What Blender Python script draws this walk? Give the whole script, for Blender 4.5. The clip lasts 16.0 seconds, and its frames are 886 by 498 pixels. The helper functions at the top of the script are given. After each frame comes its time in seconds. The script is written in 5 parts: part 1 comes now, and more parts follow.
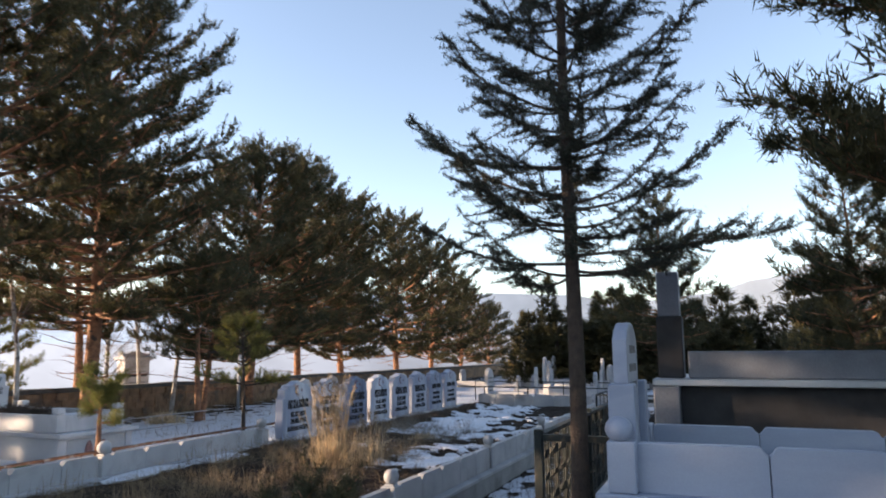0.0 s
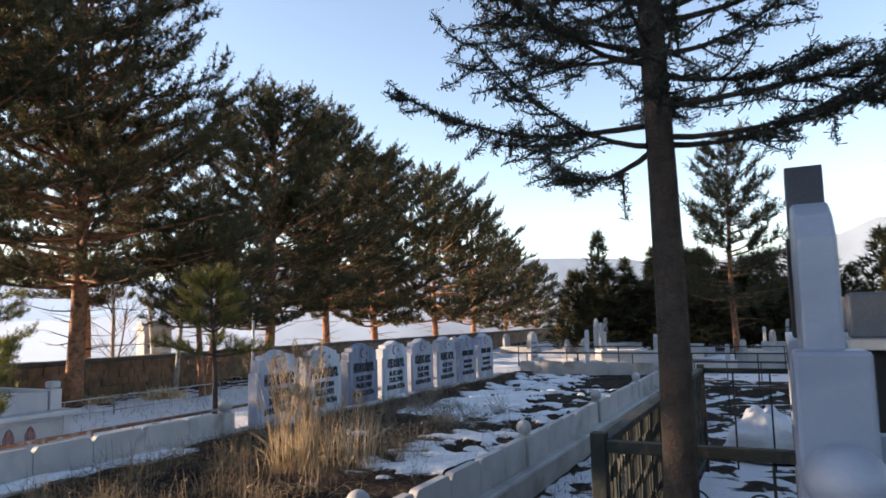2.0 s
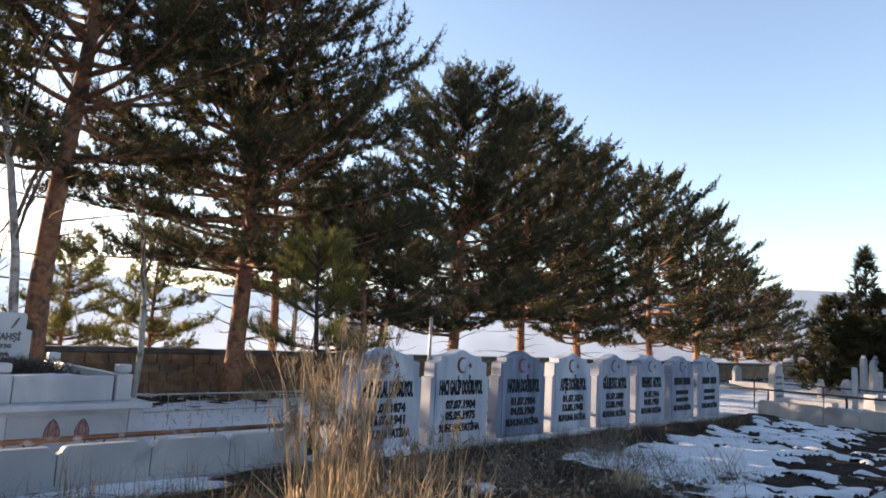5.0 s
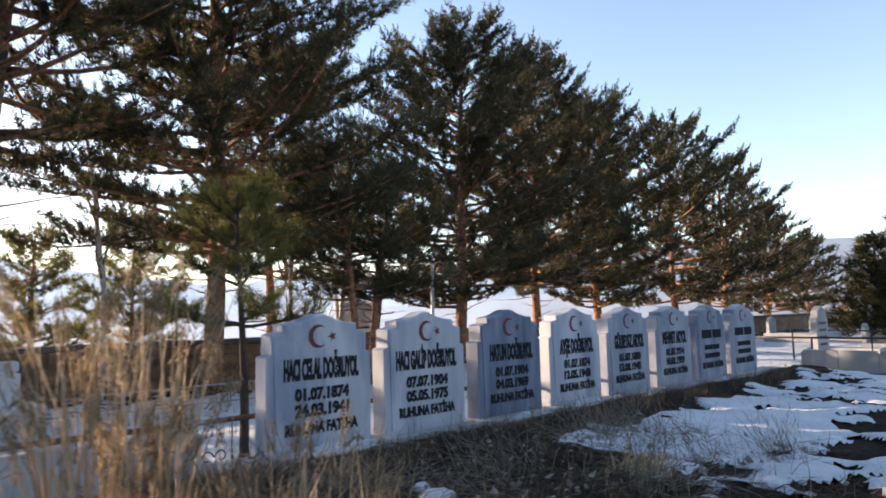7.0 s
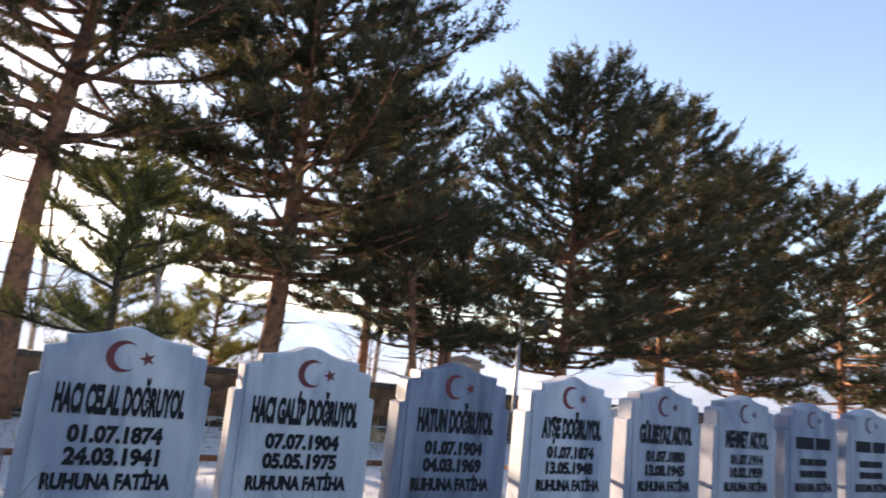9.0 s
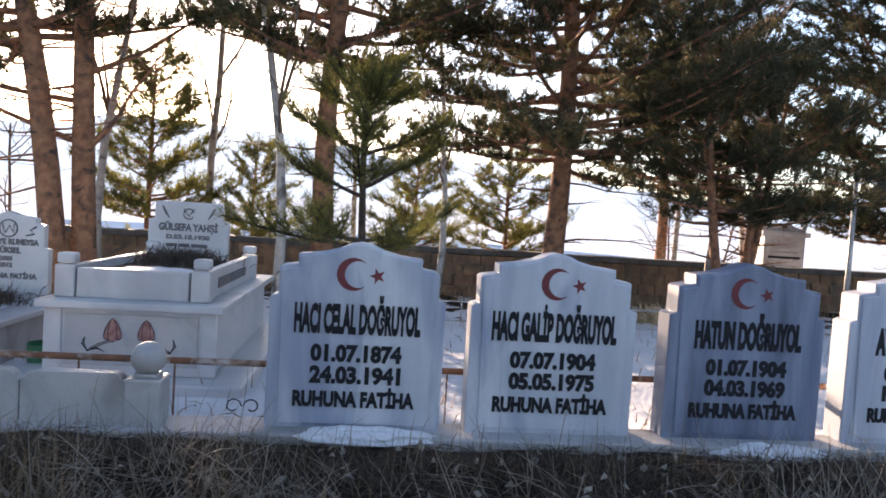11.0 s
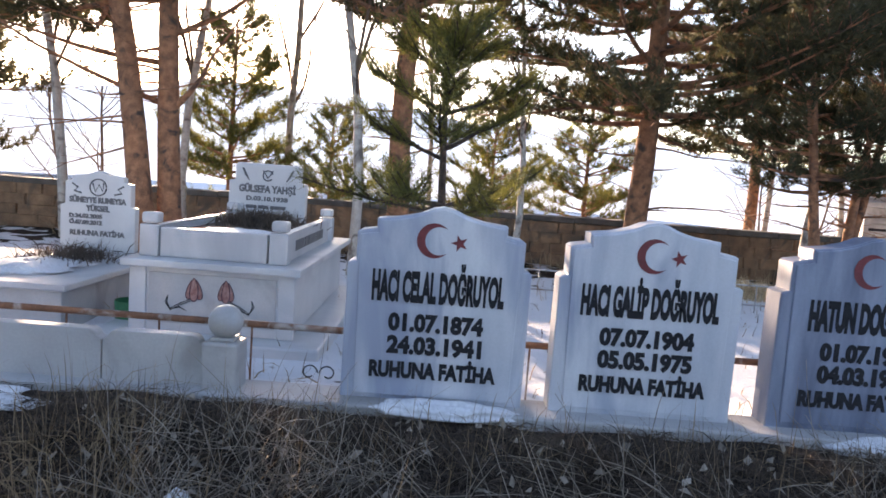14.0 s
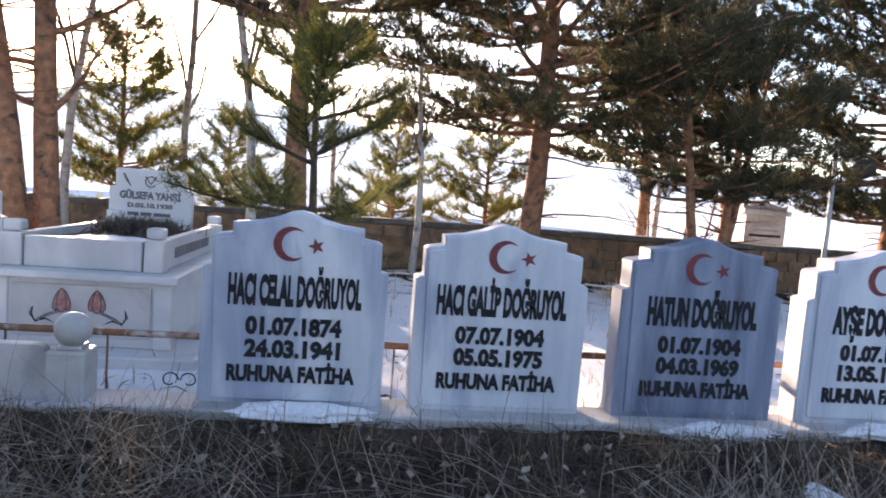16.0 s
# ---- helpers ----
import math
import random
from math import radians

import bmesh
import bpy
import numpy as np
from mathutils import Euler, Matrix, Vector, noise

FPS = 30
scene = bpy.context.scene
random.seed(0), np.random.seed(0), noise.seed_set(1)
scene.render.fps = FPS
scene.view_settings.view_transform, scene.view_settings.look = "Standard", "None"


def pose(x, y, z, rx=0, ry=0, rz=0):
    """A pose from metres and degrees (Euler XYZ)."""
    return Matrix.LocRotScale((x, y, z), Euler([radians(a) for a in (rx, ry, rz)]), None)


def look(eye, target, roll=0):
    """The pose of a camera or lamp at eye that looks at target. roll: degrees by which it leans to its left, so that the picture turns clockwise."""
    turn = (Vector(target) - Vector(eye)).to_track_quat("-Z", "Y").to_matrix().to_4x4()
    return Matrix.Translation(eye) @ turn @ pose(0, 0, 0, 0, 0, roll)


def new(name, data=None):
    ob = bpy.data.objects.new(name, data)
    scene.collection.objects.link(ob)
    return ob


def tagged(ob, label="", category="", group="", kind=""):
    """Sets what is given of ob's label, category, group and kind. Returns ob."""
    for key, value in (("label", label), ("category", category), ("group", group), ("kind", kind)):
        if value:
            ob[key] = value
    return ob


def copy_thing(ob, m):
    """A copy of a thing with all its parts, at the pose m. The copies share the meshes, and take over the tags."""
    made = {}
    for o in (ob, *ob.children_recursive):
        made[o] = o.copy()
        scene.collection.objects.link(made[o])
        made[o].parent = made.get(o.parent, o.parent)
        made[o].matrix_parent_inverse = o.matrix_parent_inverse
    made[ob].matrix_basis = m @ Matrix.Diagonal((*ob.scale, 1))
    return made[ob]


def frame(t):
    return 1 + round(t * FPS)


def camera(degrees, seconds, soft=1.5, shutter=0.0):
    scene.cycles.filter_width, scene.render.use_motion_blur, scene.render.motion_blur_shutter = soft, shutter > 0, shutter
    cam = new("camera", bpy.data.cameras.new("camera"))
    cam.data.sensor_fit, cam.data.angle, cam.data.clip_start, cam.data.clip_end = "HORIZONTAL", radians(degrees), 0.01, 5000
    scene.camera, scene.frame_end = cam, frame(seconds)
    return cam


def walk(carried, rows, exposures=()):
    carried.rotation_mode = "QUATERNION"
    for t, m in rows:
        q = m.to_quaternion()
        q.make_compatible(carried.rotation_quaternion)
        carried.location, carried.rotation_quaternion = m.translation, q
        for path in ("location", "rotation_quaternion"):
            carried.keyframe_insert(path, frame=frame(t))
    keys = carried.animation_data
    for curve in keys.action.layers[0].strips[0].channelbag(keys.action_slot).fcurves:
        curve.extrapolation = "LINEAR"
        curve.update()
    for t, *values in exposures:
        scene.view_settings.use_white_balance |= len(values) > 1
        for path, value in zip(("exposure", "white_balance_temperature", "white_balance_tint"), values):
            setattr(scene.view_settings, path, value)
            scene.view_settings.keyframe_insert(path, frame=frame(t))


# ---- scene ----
cam = camera(66.0, 16.0, soft=1.7, shutter=0.25)
PATH = [
    (0, (0.004, -0.134, 1.446), (-0.736, 1.7, 1.747), -0.3),
    (0.5, (-0.127, 0.586, 1.388), (-0.778, 2.467, 1.59), -2.0),
    (1, (-0.271, 1.365, 1.314), (-0.984, 3.224, 1.502), -2.5),
    (1.5, (-0.52, 2.134, 1.322), (-1.434, 3.9, 1.539), -0.7),
    (2, (-0.764, 2.719, 1.33), (-1.634, 4.508, 1.537), -1.3),
    (2.5, (-1.053, 3.412, 1.241), (-2.193, 5.03, 1.524), 1.2),
    (3, (-1.514, 4.019, 1.221), (-2.822, 5.511, 1.472), 0.6),
    (3.5, (-1.734, 4.55, 1.345), (-2.889, 6.175, 1.503), -0.3),
    (4, (-1.842, 5.057, 1.349), (-3.13, 6.571, 1.574), 2.3),
    (4.2, (-1.83, 5.194, 1.309), (-3.17, 6.657, 1.558), 3.4),
    (6.3, (-2.546, 6.762, 0.951), (-4.012, 8.093, 1.233), 0.3),
    (6.5, (-2.611, 6.915, 0.948), (-4.118, 8.176, 1.32), -1.6),
    (7, (-2.675, 7.297, 0.958), (-4.106, 8.681, 1.148), -1.3),
    (7.3, (-2.714, 7.687, 0.964), (-4.117, 9.082, 1.258), 0.2),
    (7.5, (-2.757, 7.941, 0.954), (-4.084, 9.428, 1.119), -2.4),
    (8, (-2.763, 8.572, 0.915), (-4.177, 9.967, 1.15), 0.6),
    (8.5, (-2.827, 9.163, 0.915), (-4.353, 10.427, 1.193), 4.9),
    (9, (-2.855, 9.605, 0.923), (-4.558, 10.593, 1.274), 6.2),
    (9.5, (-2.938, 9.991, 0.983), (-4.831, 10.608, 1.179), 7.1),
    (10, (-3.308, 10.182, 1.089), (-5.246, 10.628, 1.304), 2.8),
    (10.2, (-3.396, 10.171, 1.146), (-5.344, 10.614, 1.221), 2.9),
    (12.3, (-3.399, 10.09, 1.089), (-5.393, 10.105, 0.937), 1.9),
    (12.5, (-3.391, 10.098, 1.078), (-5.379, 10.097, 0.863), 1.3),
    (13, (-3.395, 10.11, 1.045), (-5.36, 10.144, 0.668), 3.9),
    (13.5, (-3.498, 10.101, 1.083), (-5.474, 10.153, 0.783), 4.9),
    (14, (-3.615, 10.079, 1.125), (-5.604, 10.087, 0.915), 4.3),
    (14.5, (-3.595, 10.068, 1.119), (-5.577, 10.127, 0.864), 4.3),
    (15, (-3.584, 10.112, 1.116), (-5.567, 10.25, 0.895), 4.4),
    (15.5, (-3.553, 10.205, 1.122), (-5.54, 10.385, 0.987), 4.7),
    (16, (-3.522, 10.353, 1.123), (-5.499, 10.607, 0.957), 4.4),
]
walk(cam, [(t, look(eye, target, roll)) for t, eye, target, roll in PATH],
     exposures=[(0, 1.7, 7300, 20), (4, 1.6, 7100, 19), (6.4, 1.7, 7050, 19), (8, 1.66, 7000, 19), (10, 2.06, 7200, 23), (12.5, 1.88, 7100, 23), (13, 1.68, 7000, 23), (13.5, 1.98, 7200, 24), (14.0, 2.38, 7300, 24), (14.6, 2.3, 7200, 24), (16, 2.4, 7150, 24)])

# ---- world, sun ----
SUN_AZ, SUN_EL = radians(-160.5), radians(9.2)
sun_dir = Vector((math.cos(SUN_AZ) * math.cos(SUN_EL), math.sin(SUN_AZ) * math.cos(SUN_EL), math.sin(SUN_EL)))
world = bpy.data.worlds.new("sky_world")
scene.world = world
world.use_nodes = True
wn, wl = world.node_tree.nodes, world.node_tree.links
sky = wn.new("ShaderNodeTexSky")
sky.sky_type, sky.sun_disc = "NISHITA", False
sky.sun_elevation, sky.sun_rotation = SUN_EL, math.pi / 2 - SUN_AZ
sky.altitude, sky.air_density, sky.dust_density, sky.ozone_density = 1500, 1.0, 1.6, 1.2
wl.new(sky.outputs[0], wn["Background"].inputs[0])
wn["Background"].inputs[1].default_value = 0.15
sun_data = bpy.data.lights.new("sun", "SUN")
sun_data.energy, sun_data.angle, sun_data.color = 5.0, radians(0.6), (1.0, 0.8, 0.58)
sun = new("sun", sun_data)
sun.matrix_world = look(sun_dir * 60, (0, 0, 0))

# ---- materials ----
def mat(name, c1, c2, rough=0.7, scale=6.0, fine=60.0, bump=0.2, metal=0.0, c3=None, spread=0.5, isl=0.0, detail=6.0, trans=0.0, rnd=0.0, streak=None, speck=0.5):
    """Two-scale noise between c1 and c2, stains of c3, fine relief."""
    m = bpy.data.materials.new(name)
    m.use_nodes = True
    n, l = m.node_tree.nodes, m.node_tree.links
    b = n["Principled BSDF"]
    co = n.new("ShaderNodeTexCoord")
    src = n.new("ShaderNodeNewGeometry").outputs["Position"] if rnd >= 0 else co.outputs["Object"]
    n1 = n.new("ShaderNodeTexNoise")
    n1.inputs["Scale"].default_value, n1.inputs["Detail"].default_value = scale, detail
    wide = src
    if streak:
        mp = n.new("ShaderNodeMapping")
        mp.inputs["Scale"].default_value, mp.inputs["Rotation"].default_value = streak, (0.35, 0, 0)
        l.new(src, mp.inputs["Vector"])
        wide = mp.outputs[0]
    n2 = n.new("ShaderNodeTexNoise")
    n2.inputs["Scale"].default_value, n2.inputs["Detail"].default_value = fine, 4
    l.new(wide, n1.inputs["Vector"]), l.new(src, n2.inputs["Vector"])
    r = n.new("ShaderNodeValToRGB")
    r.color_ramp.elements[0].position, r.color_ramp.elements[1].position = 0.5 - spread / 2, 0.5 + spread / 2
    r.color_ramp.elements[0].color, r.color_ramp.elements[1].color = (*c1, 1), (*c2, 1)
    l.new(n1.outputs["Fac"], r.inputs["Fac"])
    out = r.outputs["Color"]
    mx = n.new("ShaderNodeMixRGB")
    mx.blend_type = "MULTIPLY"
    mx.inputs[0].default_value = speck
    r2 = n.new("ShaderNodeValToRGB")
    r2.color_ramp.elements[0].position, r2.color_ramp.elements[1].position = 0.3, 0.7
    r2.color_ramp.elements[0].color = (0.55, 0.55, 0.55, 1)
    l.new(n2.outputs["Fac"], r2.inputs["Fac"])
    l.new(out, mx.inputs[1]), l.new(r2.outputs["Color"], mx.inputs[2])
    out = mx.outputs[0]
    if c3:
        n3 = n.new("ShaderNodeTexNoise")
        n3.inputs["Scale"].default_value, n3.inputs["Detail"].default_value = scale * 0.45, 8
        n3.inputs["Distortion"].default_value = 1.2
        l.new(wide, n3.inputs["Vector"])
        r3 = n.new("ShaderNodeValToRGB")
        r3.color_ramp.elements[0].position, r3.color_ramp.elements[1].position = 0.52, 0.68
        l.new(n3.outputs["Fac"], r3.inputs["Fac"])
        m3 = n.new("ShaderNodeMixRGB")
        m3.inputs[2].default_value = (*c3, 1)
        l.new(r3.outputs["Color"], m3.inputs[0]), l.new(out, m3.inputs[1])
        out = m3.outputs[0]
    if isl or rnd > 0:
        hs = n.new("ShaderNodeHueSaturation")
        mr = n.new("ShaderNodeMapRange")
        k = max(isl, rnd)
        mr.inputs[3].default_value, mr.inputs[4].default_value = 1 - k, 1 + k
        if isl:
            l.new(n.new("ShaderNodeNewGeometry").outputs["Random Per Island"], mr.inputs[0])
        else:
            l.new(n.new("ShaderNodeObjectInfo").outputs["Random"], mr.inputs[0])
        l.new(mr.outputs[0], hs.inputs["Value"]), l.new(out, hs.inputs["Color"])
        out = hs.outputs[0]
    l.new(out, b.inputs["Base Color"])
    b.inputs["Roughness"].default_value, b.inputs["Metallic"].default_value = rough, metal
    if bump:
        bp = n.new("ShaderNodeBump")
        bp.inputs["Strength"].default_value, bp.inputs["Distance"].default_value = bump, 0.02
        l.new(n2.outputs["Fac"], bp.inputs["Height"]), l.new(bp.outputs[0], b.inputs["Normal"])
    if trans:
        tr = n.new("ShaderNodeBsdfTranslucent")
        l.new(out, tr.inputs["Color"])
        ms = n.new("ShaderNodeMixShader")
        ms.inputs[0].default_value = trans
        l.new(b.outputs[0], ms.inputs[1]), l.new(tr.outputs[0], ms.inputs[2])
        l.new(ms.outputs[0], n["Material Output"].inputs["Surface"])
    return m


M_marble = mat("white_marble", (0.38, 0.415, 0.48), (0.57, 0.59, 0.63), 0.42, 3.0, 90, 0.04, c3=(0.26, 0.3, 0.39), spread=0.45, streak=(1, 2.2, 0.45), speck=0.15)
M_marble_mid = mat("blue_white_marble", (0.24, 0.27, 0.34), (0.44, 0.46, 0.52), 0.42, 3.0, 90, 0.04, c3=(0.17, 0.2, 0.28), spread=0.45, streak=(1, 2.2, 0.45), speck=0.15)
M_marble_blue = mat("veined_grey_marble", (0.065, 0.085, 0.14), (0.25, 0.295, 0.39), 0.4, 4.0, 60, 0.04, speck=0.15, streak=(1, 2.4, 0.4), c3=(0.11, 0.145, 0.23), spread=0.5)
M_marble_dirty = mat("weathered_marble", (0.3, 0.305, 0.315), (0.48, 0.475, 0.47), 0.55, 2.5, 70, 0.1, c3=(0.24, 0.235, 0.23), spread=0.6, speck=0.2)
M_marble_pale = mat("pale_bright_marble", (0.4, 0.415, 0.44), (0.54, 0.545, 0.55), 0.4, 2.0, 80, 0.05, c3=(0.34, 0.355, 0.38), speck=0.15)
# White marble darkened and blued for the shade the tomb stands in.
M_marble_tomb_shaded = mat("shaded_white_marble", (0.19, 0.225, 0.3), (0.31, 0.35, 0.43), 0.4, 2.0, 80, 0.05, c3=(0.15, 0.185, 0.26), streak=(0.5, 2, 1.5), speck=0.15)
M_tulip = mat("faded_red_paint", (0.2, 0.06, 0.05), (0.42, 0.24, 0.21), 0.55, 20, 120, 0.05)
M_concrete = mat("rough_concrete", (0.2, 0.2, 0.2), (0.36, 0.35, 0.33), 0.9, 3.0, 50, 0.5, c3=(0.15, 0.14, 0.13))
M_darkstone = mat("dark_granite", (0.014, 0.015, 0.018), (0.035, 0.035, 0.04), 0.8, 6.0, 150, 0.05)
M_greystone = mat("grey_stone", (0.09, 0.103, 0.13), (0.175, 0.195, 0.23), 0.6, 3.0, 60, 0.15)
M_black = mat("black_lettering", (0.008, 0.008, 0.011), (0.02, 0.02, 0.025), 0.95, 20, 120, 0.1)
M_letter = mat("engraved_grey_lettering", (0.08, 0.08, 0.09), (0.14, 0.14, 0.15), 0.6, 20, 120, 0.1)
M_red = mat("red_paint", (0.12, 0.014, 0.02), (0.2, 0.026, 0.032), 0.55, 20, 120, 0.05)
M_red_dark = mat("dark_purple_paint", (0.06, 0.025, 0.045), (0.14, 0.045, 0.065), 0.55, 20, 120, 0.05)
M_rust = mat("rusty_iron", (0.1, 0.045, 0.025), (0.24, 0.11, 0.06), 0.8, 12, 120, 0.3, c3=(0.4, 0.38, 0.36))
M_iron = mat("dark_iron", (0.015, 0.016, 0.017), (0.04, 0.04, 0.04), 0.5, 15, 100, 0.1, metal=0.2)
M_greeniron = mat("dark_green_iron", (0.006, 0.012, 0.011), (0.013, 0.02, 0.018), 0.8, 15, 100, 0.1, c3=(0.05, 0.04, 0.03))
M_paleiron = mat("grey_painted_iron", (0.3, 0.3, 0.3), (0.5, 0.5, 0.5), 0.5, 15, 100, 0.1, c3=(0.2, 0.13, 0.09))
M_wall = mat("brown_rubble_stone", (0.12, 0.073, 0.046), (0.3, 0.18, 0.105), 0.95, 4, 40, 0.8, c3=(0.08, 0.065, 0.05), rnd=0.12)
M_cap = mat("dark_coping_stone", (0.06, 0.055, 0.05), (0.13, 0.12, 0.11), 0.9, 4, 40, 0.5, rnd=0.15)
M_bark = mat("pine_bark", (0.15, 0.072, 0.041), (0.4, 0.19, 0.1), 0.95, 9, 45, 1.0, c3=(0.05, 0.035, 0.028))
M_bark_dark = mat("spruce_bark", (0.032, 0.023, 0.019), (0.085, 0.06, 0.045), 0.95, 12, 60, 1.0)
M_birch = mat("pale_bark", (0.32, 0.29, 0.26), (0.5, 0.47, 0.43), 0.85, 10, 50, 0.5, c3=(0.12, 0.1, 0.09))
M_twig = mat("bare_twig", (0.09, 0.06, 0.045), (0.2, 0.14, 0.1), 0.9, 10, 50, 0.3)
M_needle = mat("pine_needles", (0.034, 0.039, 0.019), (0.1, 0.088, 0.036), 0.7, 0.8, 8, 0.0, isl=0.35, trans=0.42)
M_needle_mid = mat("sapling_needles", (0.06, 0.078, 0.02), (0.2, 0.185, 0.046), 0.65, 1.6, 10, 0.0, isl=0.35, trans=0.52)
M_needle_bright = mat("young_pine_needles", (0.07, 0.09, 0.022), (0.2, 0.19, 0.05), 0.7, 2.0, 10, 0.0, isl=0.35, trans=0.5)
M_spruce = mat("spruce_needles", (0.018, 0.026, 0.018), (0.05, 0.055, 0.035), 0.75, 2.0, 10, 0.0, isl=0.3, trans=0.15)
M_yellowleaf = mat("yellowed_foliage", (0.16, 0.12, 0.04), (0.3, 0.22, 0.08), 0.8, 2.0, 10, 0.0, isl=0.3, trans=0.3)
M_straw = mat("dry_straw", (0.17, 0.12, 0.075), (0.4, 0.3, 0.19), 0.85, 3.0, 20, 0.0, isl=0.35, trans=0.3)
M_reed = mat("dry_reed", (0.5, 0.36, 0.2), (0.76, 0.61, 0.42), 0.8, 3.0, 20, 0.0, isl=0.3, trans=0.35)
M_stalk = mat("bleached_stalks", (0.2, 0.17, 0.14), (0.42, 0.37, 0.31), 0.85, 3.0, 20, 0.0, isl=0.45, trans=0.2)
M_thatch = mat("brown_dead_grass", (0.042, 0.031, 0.026), (0.145, 0.108, 0.083), 0.9, 3.0, 20, 0.0, isl=0.5, trans=0.15)
M_snow = mat("old_snow", (0.6, 0.63, 0.68), (0.76, 0.77, 0.79), 0.55, 4.0, 45, 0.35)
M_bucket = mat("green_plastic", (0.01, 0.12, 0.05), (0.02, 0.17, 0.08), 0.4, 6, 60, 0.02)
M_lampgrey = mat("galvanised_steel", (0.3, 0.31, 0.32), (0.45, 0.45, 0.46), 0.45, 6, 60, 0.05, metal=0.6)


def ground_material():
    m = bpy.data.materials.new("winter_ground")
    m.use_nodes = True
    n, l = m.node_tree.nodes, m.node_tree.links
    b = n["Principled BSDF"]
    pos = n.new("ShaderNodeNewGeometry").outputs["Position"]
    def nz(s, d=8, dist=0.0):
        k = n.new("ShaderNodeTexNoise")
        k.inputs["Scale"].default_value, k.inputs["Detail"].default_value, k.inputs["Distortion"].default_value = s, d, dist
        l.new(pos, k.inputs["Vector"])
        return k.outputs["Fac"]
    soil = n.new("ShaderNodeValToRGB")
    e = soil.color_ramp.elements
    e[0].position, e[0].color = 0.3, (0.013, 0.01, 0.008, 1)
    e[1].position, e[1].color = 0.75, (0.055, 0.038, 0.027, 1)
    l.new(nz(7.0, 10, 0.6), soil.inputs["Fac"])
    sn = n.new("ShaderNodeValToRGB")
    sn.color_ramp.elements[0].color, sn.color_ramp.elements[1].color = (0.5, 0.53, 0.58, 1), (0.7, 0.71, 0.73, 1)
    l.new(nz(3.0), sn.inputs["Fac"])
    at = n.new("ShaderNodeAttribute")
    at.attribute_name = "snow"
    add = n.new("ShaderNodeMath")
    add.operation = "ADD"
    l.new(at.outputs["Fac"], add.inputs[0]), l.new(nz(2.2, 9, 0.4), add.inputs[1])
    ramp = n.new("ShaderNodeValToRGB")
    ramp.color_ramp.elements[0].position, ramp.color_ramp.elements[1].position = 0.97, 1.03
    l.new(add.outputs[0], ramp.inputs["Fac"])
    mx = n.new("ShaderNodeMixRGB")
    l.new(ramp.outputs["Color"], mx.inputs[0]), l.new(soil.outputs["Color"], mx.inputs[1]), l.new(sn.outputs["Color"], mx.inputs[2])
    l.new(mx.outputs[0], b.inputs["Base Color"])
    b.inputs["Roughness"].default_value, b.inputs["Specular IOR Level"].default_value = 0.9, 0.08
    bp = n.new("ShaderNodeBump")
    bp.inputs["Strength"].default_value, bp.inputs["Distance"].default_value = 0.6, 0.05
    l.new(nz(22.0, 8), bp.inputs["Height"]), l.new(bp.outputs[0], b.inputs["Normal"])
    return m


M_ground = ground_material()

# ---- mesh helpers ----
def link_mesh(name, me, material, parent=None, label=""):
    me.materials.append(material)
    ob = new(name, me)
    if parent is not None:
        ob.parent = parent
    if label:
        ob["label"] = label
    return ob


def part(name, bm, material, parent=None, label="", smooth=False):
    me = bpy.data.meshes.new(name)
    bm.normal_update()
    bm.to_mesh(me)
    bm.free()
    if smooth:
        me.polygons.foreach_set("use_smooth", [True] * len(me.polygons))
    return link_mesh(name, me, material, parent, label)


def shared(name, ob_like, parent, m):
    ob = new(name, ob_like.data)
    ob.parent = parent
    ob.matrix_basis = m
    return ob


def thing(name, label, category, at=(0, 0, 0), rz=0.0, group="", kind=""):
    ob = new(name)
    ob.matrix_basis = pose(*at, 0, 0, rz)
    return tagged(ob, label, category, group, kind)


def box(x0, x1, y0, y1, z0, z1, bevel=0.008, bm=None, seg=2):
    own = bm is None
    bm = bm or bmesh.new()
    g = bmesh.ops.create_cube(bm, size=1.0, matrix=Matrix.Translation(((x0 + x1) / 2, (y0 + y1) / 2, (z0 + z1) / 2)) @ Matrix.Diagonal((x1 - x0, y1 - y0, z1 - z0, 1)))
    if bevel and own:
        bmesh.ops.bevel(bm, geom=bm.edges[:], offset=bevel, segments=seg, affect="EDGES", profile=0.5)
    return bm


def prism(outline, depth, bevel=0.006):
    """outline: (y, z) points counter-clockwise; extruded along -x by depth from x = 0."""
    bm = bmesh.new()
    f = [bm.verts.new((0, y, z)) for y, z in outline]
    k = [bm.verts.new((-depth, y, z)) for y, z in outline]
    bm.faces.new(f)
    bm.faces.new(k[::-1])
    for i in range(len(f)):
        j = (i + 1) % len(f)
        bm.faces.new((f[j], f[i], k[i], k[j]))
    bmesh.ops.recalc_face_normals(bm, faces=bm.faces[:])
    if bevel:
        ed = [e for e in bm.edges if abs(e.verts[0].co.x - e.verts[1].co.x) < 1e-6]
        bmesh.ops.bevel(bm, geom=ed, offset=bevel, segments=2, affect="EDGES", profile=0.5)
    return bm


